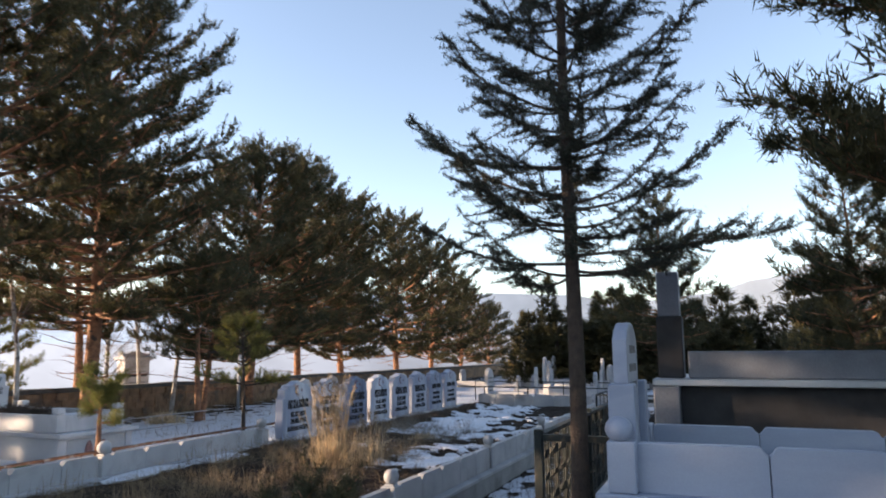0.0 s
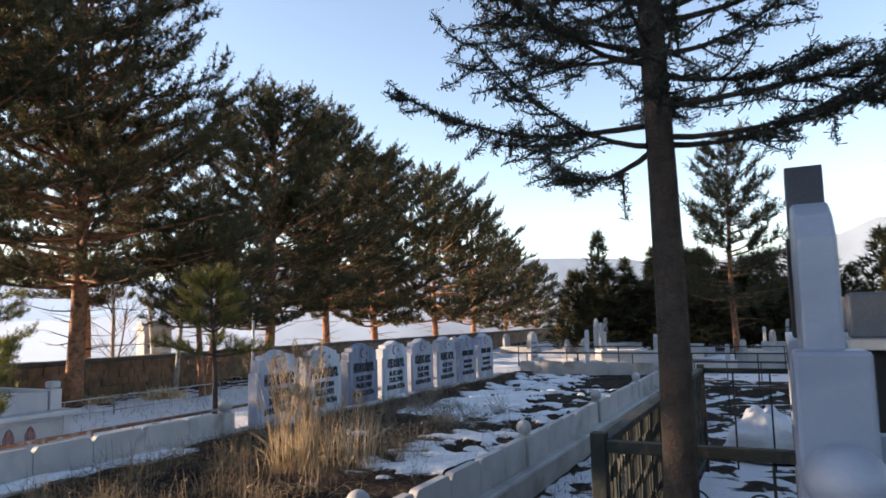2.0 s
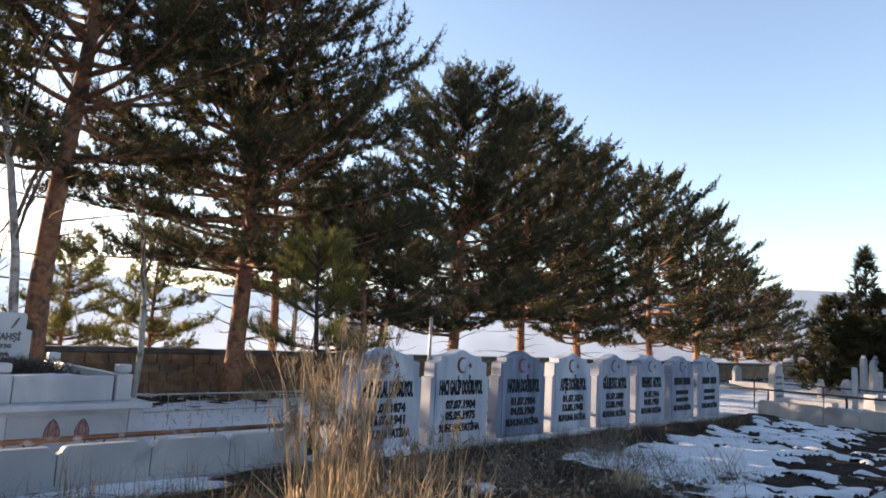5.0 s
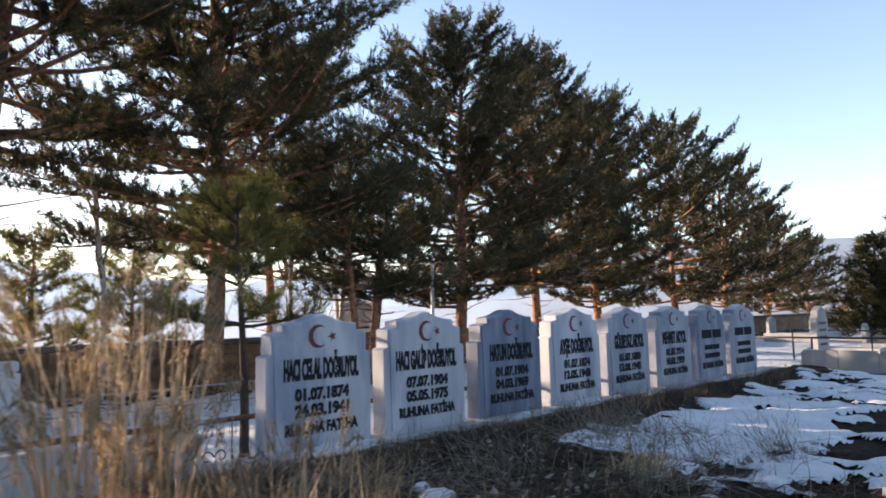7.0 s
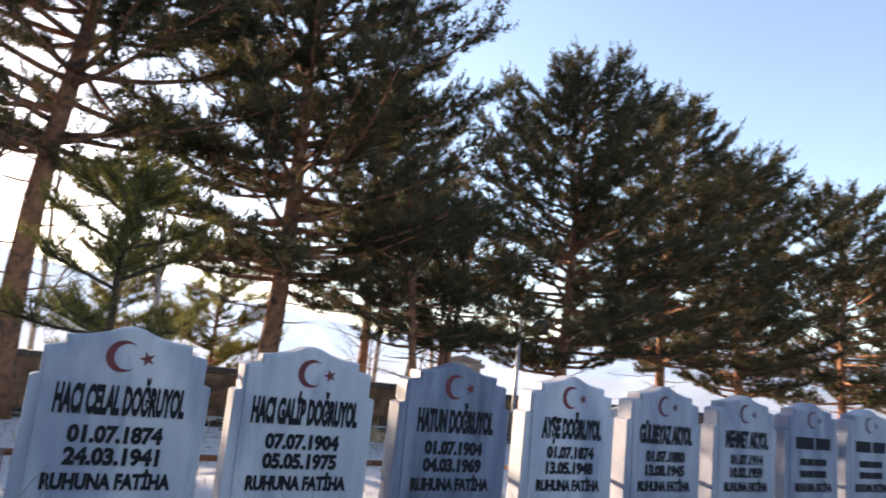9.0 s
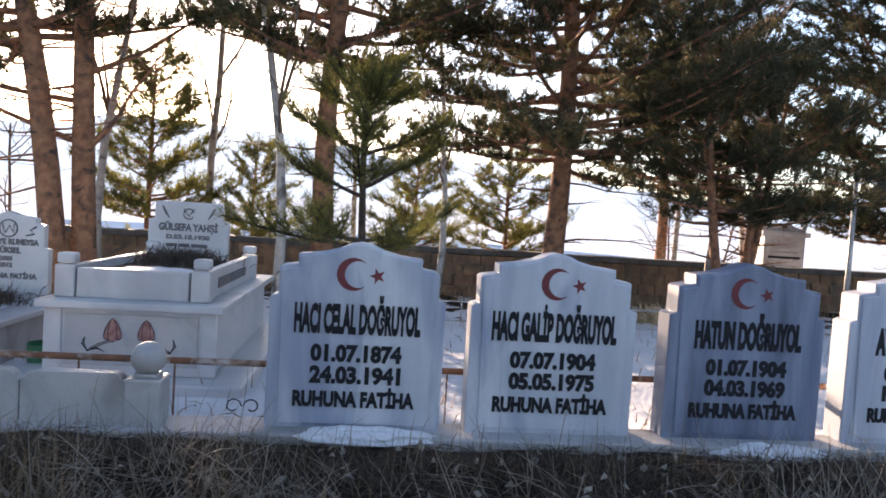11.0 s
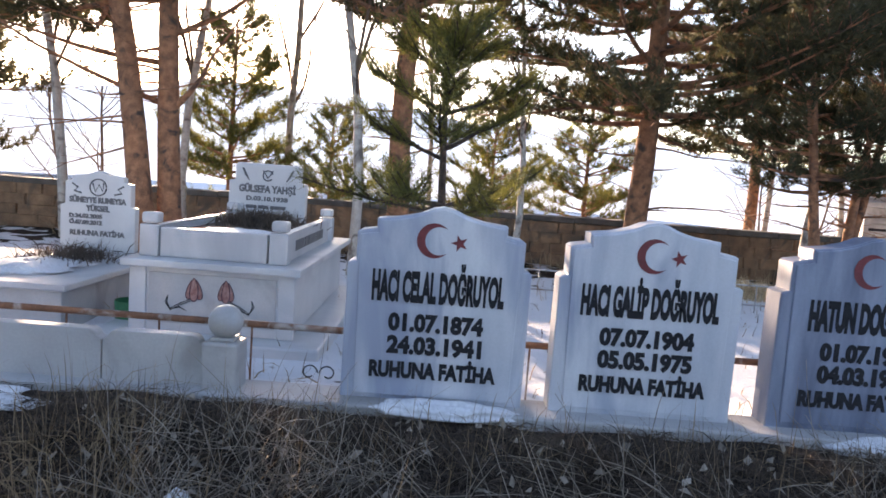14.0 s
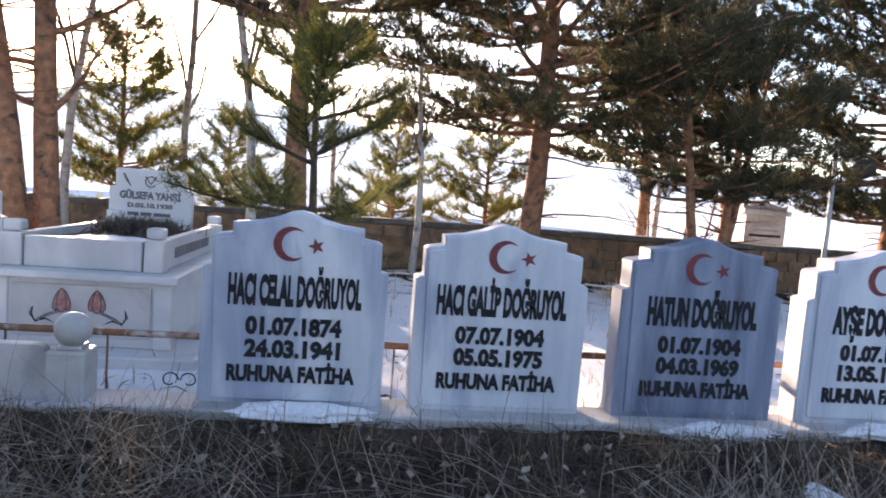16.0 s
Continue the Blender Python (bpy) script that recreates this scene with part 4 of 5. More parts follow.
def tall_grave():
    t = thing("tall_monument", "tall pale marble monument with layered niches and cornice", "monument", (-24.7, 23.63, -1.3))
    part("base", box(-0.5, 0.5, -0.75, 0.75, 0, 0.45, 0.02), M_marble_dirty, t)
    part("step", box(-0.4, 0.4, -0.6, 0.6, 0.45, 0.6, 0.02), M_marble_dirty, t)
    part("shaft", box(-0.16, 0.16, -0.46, 0.46, 0.6, 1.55, 0.015), M_marble_dirty, t)
    for z in (0.8, 1.1):
        part("dark_band", box(0.158, 0.172, -0.36, 0.36, z, z + 0.05, 0.004), M_black, t)
    for z in (0.92, 1.22, 1.35):
        part("groove", box(0.158, 0.168, -0.3, 0.3, z, z + 0.035, 0.004), M_concrete, t)
    part("cornice", box(-0.22, 0.22, -0.54, 0.54, 1.55, 1.66, 0.025), M_marble_dirty, t)
    out = [(-0.5, 0), (0.5, 0), (0.52, 0.12), (0.4, 0.07), (0.2, 0.12), (0, 0.16), (-0.2, 0.12), (-0.4, 0.07), (-0.52, 0.12)]
    s = part("crest", prism(out, 0.2, 0.01), M_marble_dirty, t)
    s.matrix_basis = pose(0.1, 0, 1.66)
    t.scale = (1.55, 1.55, 1.6)


tall_grave()


def lamp_post():
    t = thing("street_lamp", "slim grey steel lamp post with round lamp head", "lamp post", (-15.11, 18.92, -0.5))
    tb = Tubes(10)
    tb.add([(0, 0, 0), (0, 0, 1.2), (0, 0, 2.95)], [0.055, 0.045, 0.04])
    link_mesh("pole", tb.mesh("pole"), M_lampgrey, t)
    tb = Tubes(8)
    tb.add([(0, 0, 2.72), (0.1, 0.2, 2.76), (0.12, 0.3, 2.72)], [0.02] * 3)
    arm = link_mesh("arm", tb.mesh("arm"), M_lampgrey, t)
    part("lamp_head", ball(bmesh.new(), 0.2, Matrix.Translation((0.12, 0.48, 2.62)), 0.9), M_darkstone, arm, smooth=True)


lamp_post()


def plain_stone(x, y, w, h, seed, rz=0, style=0):
    rng = random.Random(seed)
    t = thing("grave_marker", "pale weathered marble grave marker standing in snow", "headstone", (x, y, float(ground_z(x, y)) - 0.03), rz, "far graves")
    hw = w / 2
    if style == 0:
        out = [(-hw, 0), (hw, 0), (hw, h * 0.82), (hw * 0.8, h * 0.84), (hw * 0.75, h * 0.93), (hw * 0.3, h * 0.96), (0, h), (-hw * 0.3, h * 0.96), (-hw * 0.75, h * 0.93), (-hw * 0.8, h * 0.84), (-hw, h * 0.82)]
    else:
        out = [(-hw, 0), (hw, 0), (hw * 0.7, h * 0.6), (hw * 0.45, h * 0.8), (hw * 0.5, h * 0.9), (0, h), (-hw * 0.5, h * 0.9), (-hw * 0.45, h * 0.8), (-hw * 0.7, h * 0.6)]
    part("slab", prism(out, 0.12, 0.008), M_marble_dirty, t)
    part("foot", box(-0.2, 1.6, -hw - 0.12, hw + 0.12, -0.1, 0.22 + 0.15 * (seed % 3), 0.015), M_marble_dirty, t)
    return t


t = plain_stone(-7.0, 21.3, 0.6, 1.35, 1)
for k in range(5):
    lettering("inscription", "2_1_2", 0.4, 0.06, M_letter, t, 0, 1.0 - 0.13 * k, 0.004, bar=True)
rng = random.Random(9)
for k in range(34):
    y = rng.uniform(24, 44)
    x = -9 + 13 * rng.random() - 0.12 * (y - 24)
    plain_stone(x, y, rng.uniform(0.4, 0.8), rng.uniform(0.7, 1.7), 20 + k, rng.uniform(-12, 12), k % 3 == 0)
for k, (x, y) in enumerate([(-13.5, 20.5), (-14.2, 23.5), (-12.8, 27.0), (-14.0, 31.0), (-13.0, 35.0)]):
    plain_stone(x, y, 0.7, 1.0, 60 + k)
snow_lump("snow_heap", (-1.0, 12.6, -0.4), 0.5, 0.4, 0.45, 90, "rounded heap of snow inside the fence")

# ---- trees ----
def limb_path(rng, start, az, length, rise, curl, n=6, wobble=0.06):
    pts = [np.array(start, float)]
    d = np.array([math.cos(az), math.sin(az), rise])
    d /= np.linalg.norm(d)
    for k in range(n):
        d = d + np.array([rng.normal(0, wobble), rng.normal(0, wobble), curl / n + rng.normal(0, wobble * 0.6)])
        d /= np.linalg.norm(d)
        pts.append(pts[-1] + d * length / n)
    return np.array(pts)


class Needles:
    def __init__(self):
        self.b, self.t, self.w = [], [], []

    def tuft(self, rng, p, d, n, length, width, open_=0.95):
        v = d[None, :] + rng.normal(0, open_, (n, 3))
        v /= np.linalg.norm(v, axis=1)[:, None]
        L = length * rng.uniform(0.65, 1.15, n)[:, None]
        self.b.append(np.repeat(p[None, :], n, 0) + rng.normal(0, 0.02, (n, 3)))
        self.t.append(p[None, :] + v * L)
        self.w.append(np.full(n, width))

    def shoot(self, rng, p, d, n, length, width, reach):
        """An upright bottle-brush shoot."""
        d = d / np.linalg.norm(d)
        for u in range(4):
            self.tuft(rng, p + d * reach * u / 3, d * 0.8, n, length * (1.1 - 0.12 * u), width, 0.6)

    def mesh(self, name, rng):
        return blades_mesh(name, np.concatenate(self.b), np.concatenate(self.t), np.concatenate(self.w), rng)


def pine(seed, h, clear, radius, whorl=0.42, per=5, needle=M_needle, lean=(0, 0), r0=0.17, tuft_n=11, label="tall Scots pine with orange bark and dark crown", fill=1.0, shape=0.75, dead=True, nl=0.21, nw=0.0165, boughs=()):
    """Scots pine: curved trunk, whorls of upturned limbs, twigs with brush-like tufts."""
    rng = np.random.default_rng(seed)
    t = thing("pine_tree", label, "pine tree")
    ts = np.linspace(0, 1, 12)
    sway = rng.normal(0, 0.012 * h, 2)
    tx = lean[0] * h * ts + sway[0] * np.sin(ts * 3.1) + sway[1] * 0.3 * np.sin(ts * 7)
    ty = lean[1] * h * ts + sway[1] * np.sin(ts * 3.1) - sway[0] * 0.3 * np.sin(ts * 6)
    trunk = np.stack([tx, ty, h * ts - 0.25], -1)
    rad = r0 * (1 - ts) ** 0.8 + 0.012
    rad[0] *= 1.25
    tb = Tubes(12)
    tb.add(trunk, rad)
    link_mesh("trunk", tb.mesh("trunk"), M_bark, t)
    lb, nd = Tubes(5), Needles()
    def at(z):
        f = np.clip((z + 0.25) / h, 0, 1)
        return np.array([np.interp(f, ts, trunk[:, 0]), np.interp(f, ts, trunk[:, 1]), z]), float(np.interp(f, ts, rad))
    if dead:
        for z in np.arange(clear * 0.45, clear, 0.35):
            for _ in range(2):
                p, r = at(z + rng.uniform(-0.1, 0.1))
                L = rng.uniform(0.5, 0.55 * radius)
                path = limb_path(rng, p, rng.uniform(0, 6.28), L, rng.uniform(-0.1, 0.25), rng.uniform(-0.2, 0.3), 5, 0.12)
                lb.add(path, np.linspace(0.02, 0.004, len(path)), 4)
                for q in path[2:]:
                    sub = limb_path(rng, q, rng.uniform(0, 6.28), rng.uniform(0.2, 0.5), 0.1, 0.1, 3, 0.15)
                    lb.add(sub, np.linspace(0.007, 0.002, len(sub)), 3)
    for bz, baz, bl, brise, bcurl in boughs:
        p, r = at(bz)
        path = limb_path(rng, p, baz, bl, brise, bcurl, 9, 0.07)
        lb.add(path, np.linspace(0.05, 0.012, len(path)), 6)
        for q in path[3:]:
            for _ in range(2):
                sub = limb_path(rng, q, rng.uniform(0, 6.28), rng.uniform(0.3, 0.9), 0.2, 0.2, 4, 0.14)
                lb.add(sub, np.linspace(0.012, 0.003, len(sub)), 4)
                nd.tuft(rng, sub[-1], np.array([0, 0, 0.5]), tuft_n, nl, nw)
    z = clear
    while z < h - 0.3:
        f = (z - clear) / (h - clear)
        prof = min(1.0, (f + 0.1) / 0.22) ** 0.6 * max(0.06, 1 - f ** (1.15 / shape)) ** 0.7
        k = max(3, int(per * (1 - 0.3 * f)))
        a0 = rng.uniform(0, 6.28)
        for j in range(k):
            az = a0 + j * 2 * math.pi / k + rng.normal(0, 0.25)
            L = radius * prof * rng.uniform(0.6, 1.12) + 0.15
            p, r = at(z + rng.uniform(-0.2, 0.2))
            path = limb_path(rng, p, az, L, -0.12 + 0.75 * f + rng.normal(0, 0.08), rng.uniform(0.15, 0.7), 7)
            lb.add(path, np.linspace(min(0.055, r * 0.45) + 0.004, 0.007, len(path)), 5)
            m = max(3, int(L * 6.0 * fill))
            for q in np.linspace(0.28, 1.0, m):
                i = min(int(q * 7), 6)
                s = path[i] + (path[i + 1] - path[i]) * (q * 7 - i)
                d0 = path[i + 1] - path[i]
                ang = math.atan2(d0[1], d0[0]) + rng.choice([-1, 1]) * rng.uniform(0.3, 1.2)
                tl = rng.uniform(0.25, 0.62) * (0.6 + 0.15 * L) * min(1.0, 0.2 + radius / 1.9)
                tw = limb_path(rng, s, ang, tl, rng.uniform(0.0, 0.5), 0.5, 3, 0.1)
                lb.add(tw[[0, 3]], (0.008, 0.004), 3)
                for u in range(1, 4):
                    if q > 0.35 or rng.random() < 0.5:
                        dd = tw[u] - tw[u - 1]
                        dd = dd / np.linalg.norm(dd) + np.array([0, 0, 0.35])
                        if u == 3:
                            nd.shoot(rng, tw[u], dd + np.array([0, 0, 0.45]), max(4, tuft_n // 3), nl * 0.72, nw * 0.85, nl)
                        else:
                            nd.tuft(rng, tw[u], dd, tuft_n, nl, nw)
                        nd.tuft(rng, (tw[u] + tw[u - 1]) / 2 + rng.normal(0, 0.05, 3), dd, tuft_n, nl * 0.9, nw)
            for u in range(3):
                e = (path[-1] - path[-2]) / np.linalg.norm(path[-1] - path[-2])
                nd.shoot(rng, path[-1] + rng.normal(0, 0.25 * nl, 3) - e * u * 0.5 * nl, np.array([0, 0, 0.8]) + e * 0.7 + rng.normal(0, 0.2, 3), max(5, tuft_n // 2), nl * 0.7, nw * 0.8, nl * 1.3)
        z += whorl * rng.uniform(0.8, 1.2) * (1 - 0.35 * f)
    p, r = at(h - 0.35)
    for u in range(10):
        nd.tuft(rng, p + np.array([rng.normal(0, 0.08), rng.normal(0, 0.08), u * 0.06]), np.array([0, 0, 1.0]), 10, nl, nw * 0.9)
    tagged(link_mesh("branchwork", lb.mesh("branchwork"), M_bark, t), kind="stuff")
    tagged(link_mesh("crown", nd.mesh("crown", rng), needle, t), kind="stuff")
    return t


def place(ob, x, y, rz=0.0, s=1.0, sz=None, dz=0.0):
    ob.matrix_basis = Matrix.Translation((x, y, float(ground_z(x, y)) + dz)) @ Matrix.Rotation(radians(rz), 4, "Z") @ Matrix.Diagonal((s, s, sz or s, 1))
    return ob


def again(ob, x, y, rz, s=1.0, sz=None, dz=0.0):
    c = copy_thing(ob, Matrix.Identity(4))
    c["group"] = ob.get("group", "pines along the wall")
    return place(c, x, y, rz, s, sz, dz)


pa = pine(11, 13.0, 2.75, 4.5, 0.38, 7, r0=0.2, tuft_n=12, nl=0.18, nw=0.022, shape=0.55, fill=1.15, label="tall dark Scots pine with dense wide crown")
pb = pine(12, 10.6, 1.9, 4.5, 0.38, 7, r0=0.19, tuft_n=11, nl=0.19, nw=0.027, shape=0.5, fill=1.0, label="broad Scots pine with low dense crown", lean=(0.02, 0.02))
pc = pine(13, 12.5, 4.0, 3.9, 0.44, 6, r0=0.19, tuft_n=9, fill=1.25, shape=0.6, nw=0.026, label="open Scots pine with long orange trunk", lean=(-0.01, 0.02))
pm = pine(24, 10.6, 1.9, 4.6, 0.5, 6, r0=0.19, tuft_n=5, nl=0.27, nw=0.058, shape=0.5, fill=0.7, label="broad Scots pine, far row plus unseen copies added for shade")
for p in (pa, pb, pc, pm):
    p["group"] = "pines along the wall"
place(pa, -15.65, 13.4, 40)
place(pb, -16.6, 21.3, 10, 0.93, 0.9)
place(pc, -15.1, 9.4, 70)
again(pa, -18.3, 27.2, 200, 0.86, 0.85)
again(pb, -18.5, 31.5, 120, 0.95, 0.96)
place(pm, -18.2, 37.5, 250, 0.95, 0.96)
again(pm, -18.6, 43.5, 20, 0.9, 0.88)
again(pm, -18.8, 50.0, 320, 0.78, 0.69)
again(pm, -19.2, 58.0, 75, 0.68, 0.57)
c = again(pc, -13.6, 5.7, 190, 0.95)
c.matrix_basis = c.matrix_basis @ Matrix.Rotation(radians(190), 4, "Z").inverted() @ Matrix.Rotation(radians(13), 4, "X") @ Matrix.Rotation(radians(190), 4, "Z")
pl = pine(23, 12.0, 5.2, 3.4, 0.45, 5, r0=0.17, tuft_n=11, label="pine with long bare arching limbs low down", lean=(0.0, -0.03), boughs=((2.9, radians(-95), 3.4, 0.15, 0.35), (2.3, radians(-80), 3.0, 0.25, 0.1), (2.2, radians(85), 1.7, 0.7, 0.6), (3.3, radians(100), 2.2, 0.4, 0.6)))
pl["group"] = "pines along the wall"
place(pl, -13.9, 6.0, 0)
again(pc, -16.2, 0.3, 30, 1.05)
# Next two pines are out of view, added to shade tomb and foreground.
again(pm, -15.5, -2.0, 100, 1.1)
again(pm, -19.0, -3.4, 200, 1.0)
again(pc, -21.5, 18.0, 220, 0.85)
# pine beside the white tomb
pd = pine(14, 7.5, 2.5, 3.0, 0.27, 7, r0=0.13, tuft_n=9, nl=0.19, nw=0.021, fill=2.3, label="dark pine with long brush-like branches beside the tomb", shape=0.9)
place(pd, 3.2, 6.4, 25)
pe = pine(15, 7.6, 2.0, 2.0, 0.42, 5, r0=0.1, tuft_n=8, nl=0.25, nw=0.025, label="slim dark pine farther back among graves")
pe["group"] = "pines behind the graves"
place(pe, -1.95, 27.0, 0)
again(pe, 2.75, 17.5, 90, 0.82)
again(pe, 4.6, 17.0, 200, 0.7)
again(pe, 5.5, 24.0, 150, 0.8)
again(pe, 8.0, 30.0, 20, 0.9)
# young pines
def foxtail_pine(label):
    """Young pine: thin stem, two open tiers of long level boughs thick with needles, a darker tuft of rising ones above."""
    rng = np.random.default_rng(16)
    t = thing("pine_tree", label, "pine tree")
    H = 2.32
    zs = np.linspace(-0.15, H, 9)
    stem = np.stack([0.03 * np.sin(zs * 1.9), 0.03 * np.cos(zs * 1.4) - 0.03, zs], -1)
    tb = Tubes(10)
    tb.add(stem, np.linspace(0.045, 0.012, 9))
    link_mesh("trunk", tb.mesh("trunk"), M_bark_dark, t)
    lb, nd = Tubes(5), Needles()

    def bough(z, az, L, rise, curl, start):
        p = np.array([np.interp(z, zs, stem[:, 0]), np.interp(z, zs, stem[:, 1]), z])
        path = limb_path(rng, p, az, L, rise, curl, 8, 0.07)
        lb.add(path, np.linspace(0.016, 0.006, 9), 5)
        brush(path, start)
        for k, q in enumerate((0.4, 0.52, 0.64, 0.76, 0.88)):
            i = int(q * 8)
            d0 = path[i + 1] - path[i]
            for sd in ((-1, 1) if k % 2 else (1 - 2 * (i % 2),)):
                ang = math.atan2(d0[1], d0[0]) + sd * rng.uniform(0.5, 1.0)
                sub = limb_path(rng, path[i], ang, rng.uniform(0.16, 0.34) * (1.25 - 0.5 * q), rng.uniform(0.1, 0.7), 0.5, 4, 0.09)
                lb.add(sub, np.linspace(0.007, 0.004, 5), 4)
                brush(sub, 0.12)

    def brush(path, start):
        seg = np.linalg.norm(np.diff(path, axis=0), axis=1)
        cum = np.concatenate([[0], np.cumsum(seg)])
        for u in np.arange(start * cum[-1], cum[-1], 0.02):
            i = min(int(np.searchsorted(cum, u, "right")) - 1, len(seg) - 1)
            d = (path[i + 1] - path[i]) / seg[i]
            nd.tuft(rng, path[i] + d * (u - cum[i]), d * 0.9 + np.array([0, 0, 0.15]), 9, 0.1, 0.005, 0.6)

    for z, n, L, rise, curl, start in ((1.21, 5, 1.0, 0.0, 0.14, 0.32), (1.55, 4, 0.62, 0.3, 0.2, 0.36), (1.82, 4, 0.58, 0.4, 0.25, 0.3), (2.05, 4, 0.4, 0.6, 0.3, 0.25), (2.2, 3, 0.22, 1.0, 0.3, 0.15)):
        a0 = rng.uniform(0, 6.28) if z > 1.2 else radians(72)
        for j in range(n):
            bough(z + rng.uniform(-0.05, 0.05), a0 + j * 2 * math.pi / n + rng.normal(0, 0.15), L * rng.uniform(0.8, 1.12), rise + rng.normal(0, 0.08), curl, start)
    tagged(link_mesh("branchwork", lb.mesh("branchwork"), M_bark_dark, t), kind="stuff")
    tagged(link_mesh("crown", nd.mesh("crown", rng), M_needle_mid, t), kind="stuff")
    return t


pf = foxtail_pine("young pine with a thin trunk and thick foxtail boughs")
place(pf, -8.0, 10.1, 0)
pg = pine(17, 1.5, 0.95, 0.22, 0.12, 4, M_needle_bright, r0=0.04, tuft_n=16, label="small yellow-green young pine sapling", fill=4.0, shape=1.2, dead=False, nl=0.11, nw=0.008)
place(pg, -7.6, 6.65, 0)
pk = pine(19, 0.82, 0.35, 0.32, 0.12, 5, M_needle, r0=0.03, tuft_n=15, label="low bushy young pine beside the path", fill=3.5, shape=1.3, dead=False, nl=0.11, nw=0.008)
place(pk, -2.72, 4.05, 60)
ph = pine(18, 4.6, 0.5, 1.45, 0.33, 5, M_needle_mid, r0=0.06, tuft_n=11, label="young conical pine behind the wall", fill=1.7, shape=0.9, dead=False, nl=0.15, nw=0.015)
ph["group"] = "young pines by the wall"
place(ph, -20.0, 13.5, 0)
again(ph, -19.0, 5.3, 80, 1.15)
again(ph, -18.6, 7.6, 10, 0.7)
again(ph, -19.5, 11.2, 30, 0.85)


def conifer(seed, h, radius, needle, label):
    """Far narrow conifer: dense ragged cone of tufts round a stem."""
    rng = np.random.default_rng(seed)
    t = thing("conifer", label, "conifer")
    tb = Tubes(6)
    tb.add([(0, 0, -0.2), (0, 0, h * 0.6), (0, 0, h * 0.95)], [0.09, 0.05, 0.015])
    link_mesh("trunk", tb.mesh("trunk"), M_bark_dark, t)
    nd = Needles()
    for _ in range(int(440 * h / 6)):
        f = rng.beta(1.0, 1.25)
        a = rng.uniform(0, 6.28)
        R = radius * (1 - f) ** 0.75 * (0.7 + 0.5 * math.sin(3 * a + 14 * f) * rng.random()) * math.sqrt(rng.uniform(0.25, 1))
        p = np.array([R * math.cos(a), R * math.sin(a), 0.35 + f * (h - 0.4)])
        nd.tuft(rng, p, np.array([math.cos(a) * 0.6, math.sin(a) * 0.6, 0.7]), 9, 0.42, 0.055, 0.6)
    tagged(link_mesh("crown", nd.mesh("crown", rng), needle, t), kind="stuff")
    return t


ca = conifer(21, 6.2, 1.8, M_needle, "dark narrow conifer beyond the graves")
ca["group"] = "far conifers"
cb = conifer(22, 4.4, 1.5, M_yellowleaf, "yellowed shrubby tree beyond the graves")
cb["group"] = "far yellowed trees"
rng = random.Random(33)
place(ca, -9.2, 39, 0)
for k in range(30):
    x = -8.6 + 0.62 * k + rng.uniform(-0.7, 0.7)
    again(ca, x, 40 + rng.uniform(-3.5, 6) - 0.25 * k, rng.uniform(0, 360), rng.uniform(0.8, 1.5), rng.uniform(0.55, 0.95))
for k in range(14):
    again(ca, -9.6 + 0.75 * k + rng.uniform(-0.4, 0.4), 37.5 + rng.uniform(-1.5, 2), rng.uniform(0, 360), rng.uniform(1.1, 1.6), rng.uniform(0.5, 0.85))
place(cb, -11.8, 43, 0)
for x, y, s in ((-10.6, 46, 0.9), (3.2, 33, 0.8), (6.5, 36, 0.9), (1.0, 37, 0.7), (9.0, 32, 0.8)):
    again(cb, x, y, rng.uniform(0, 360), s)


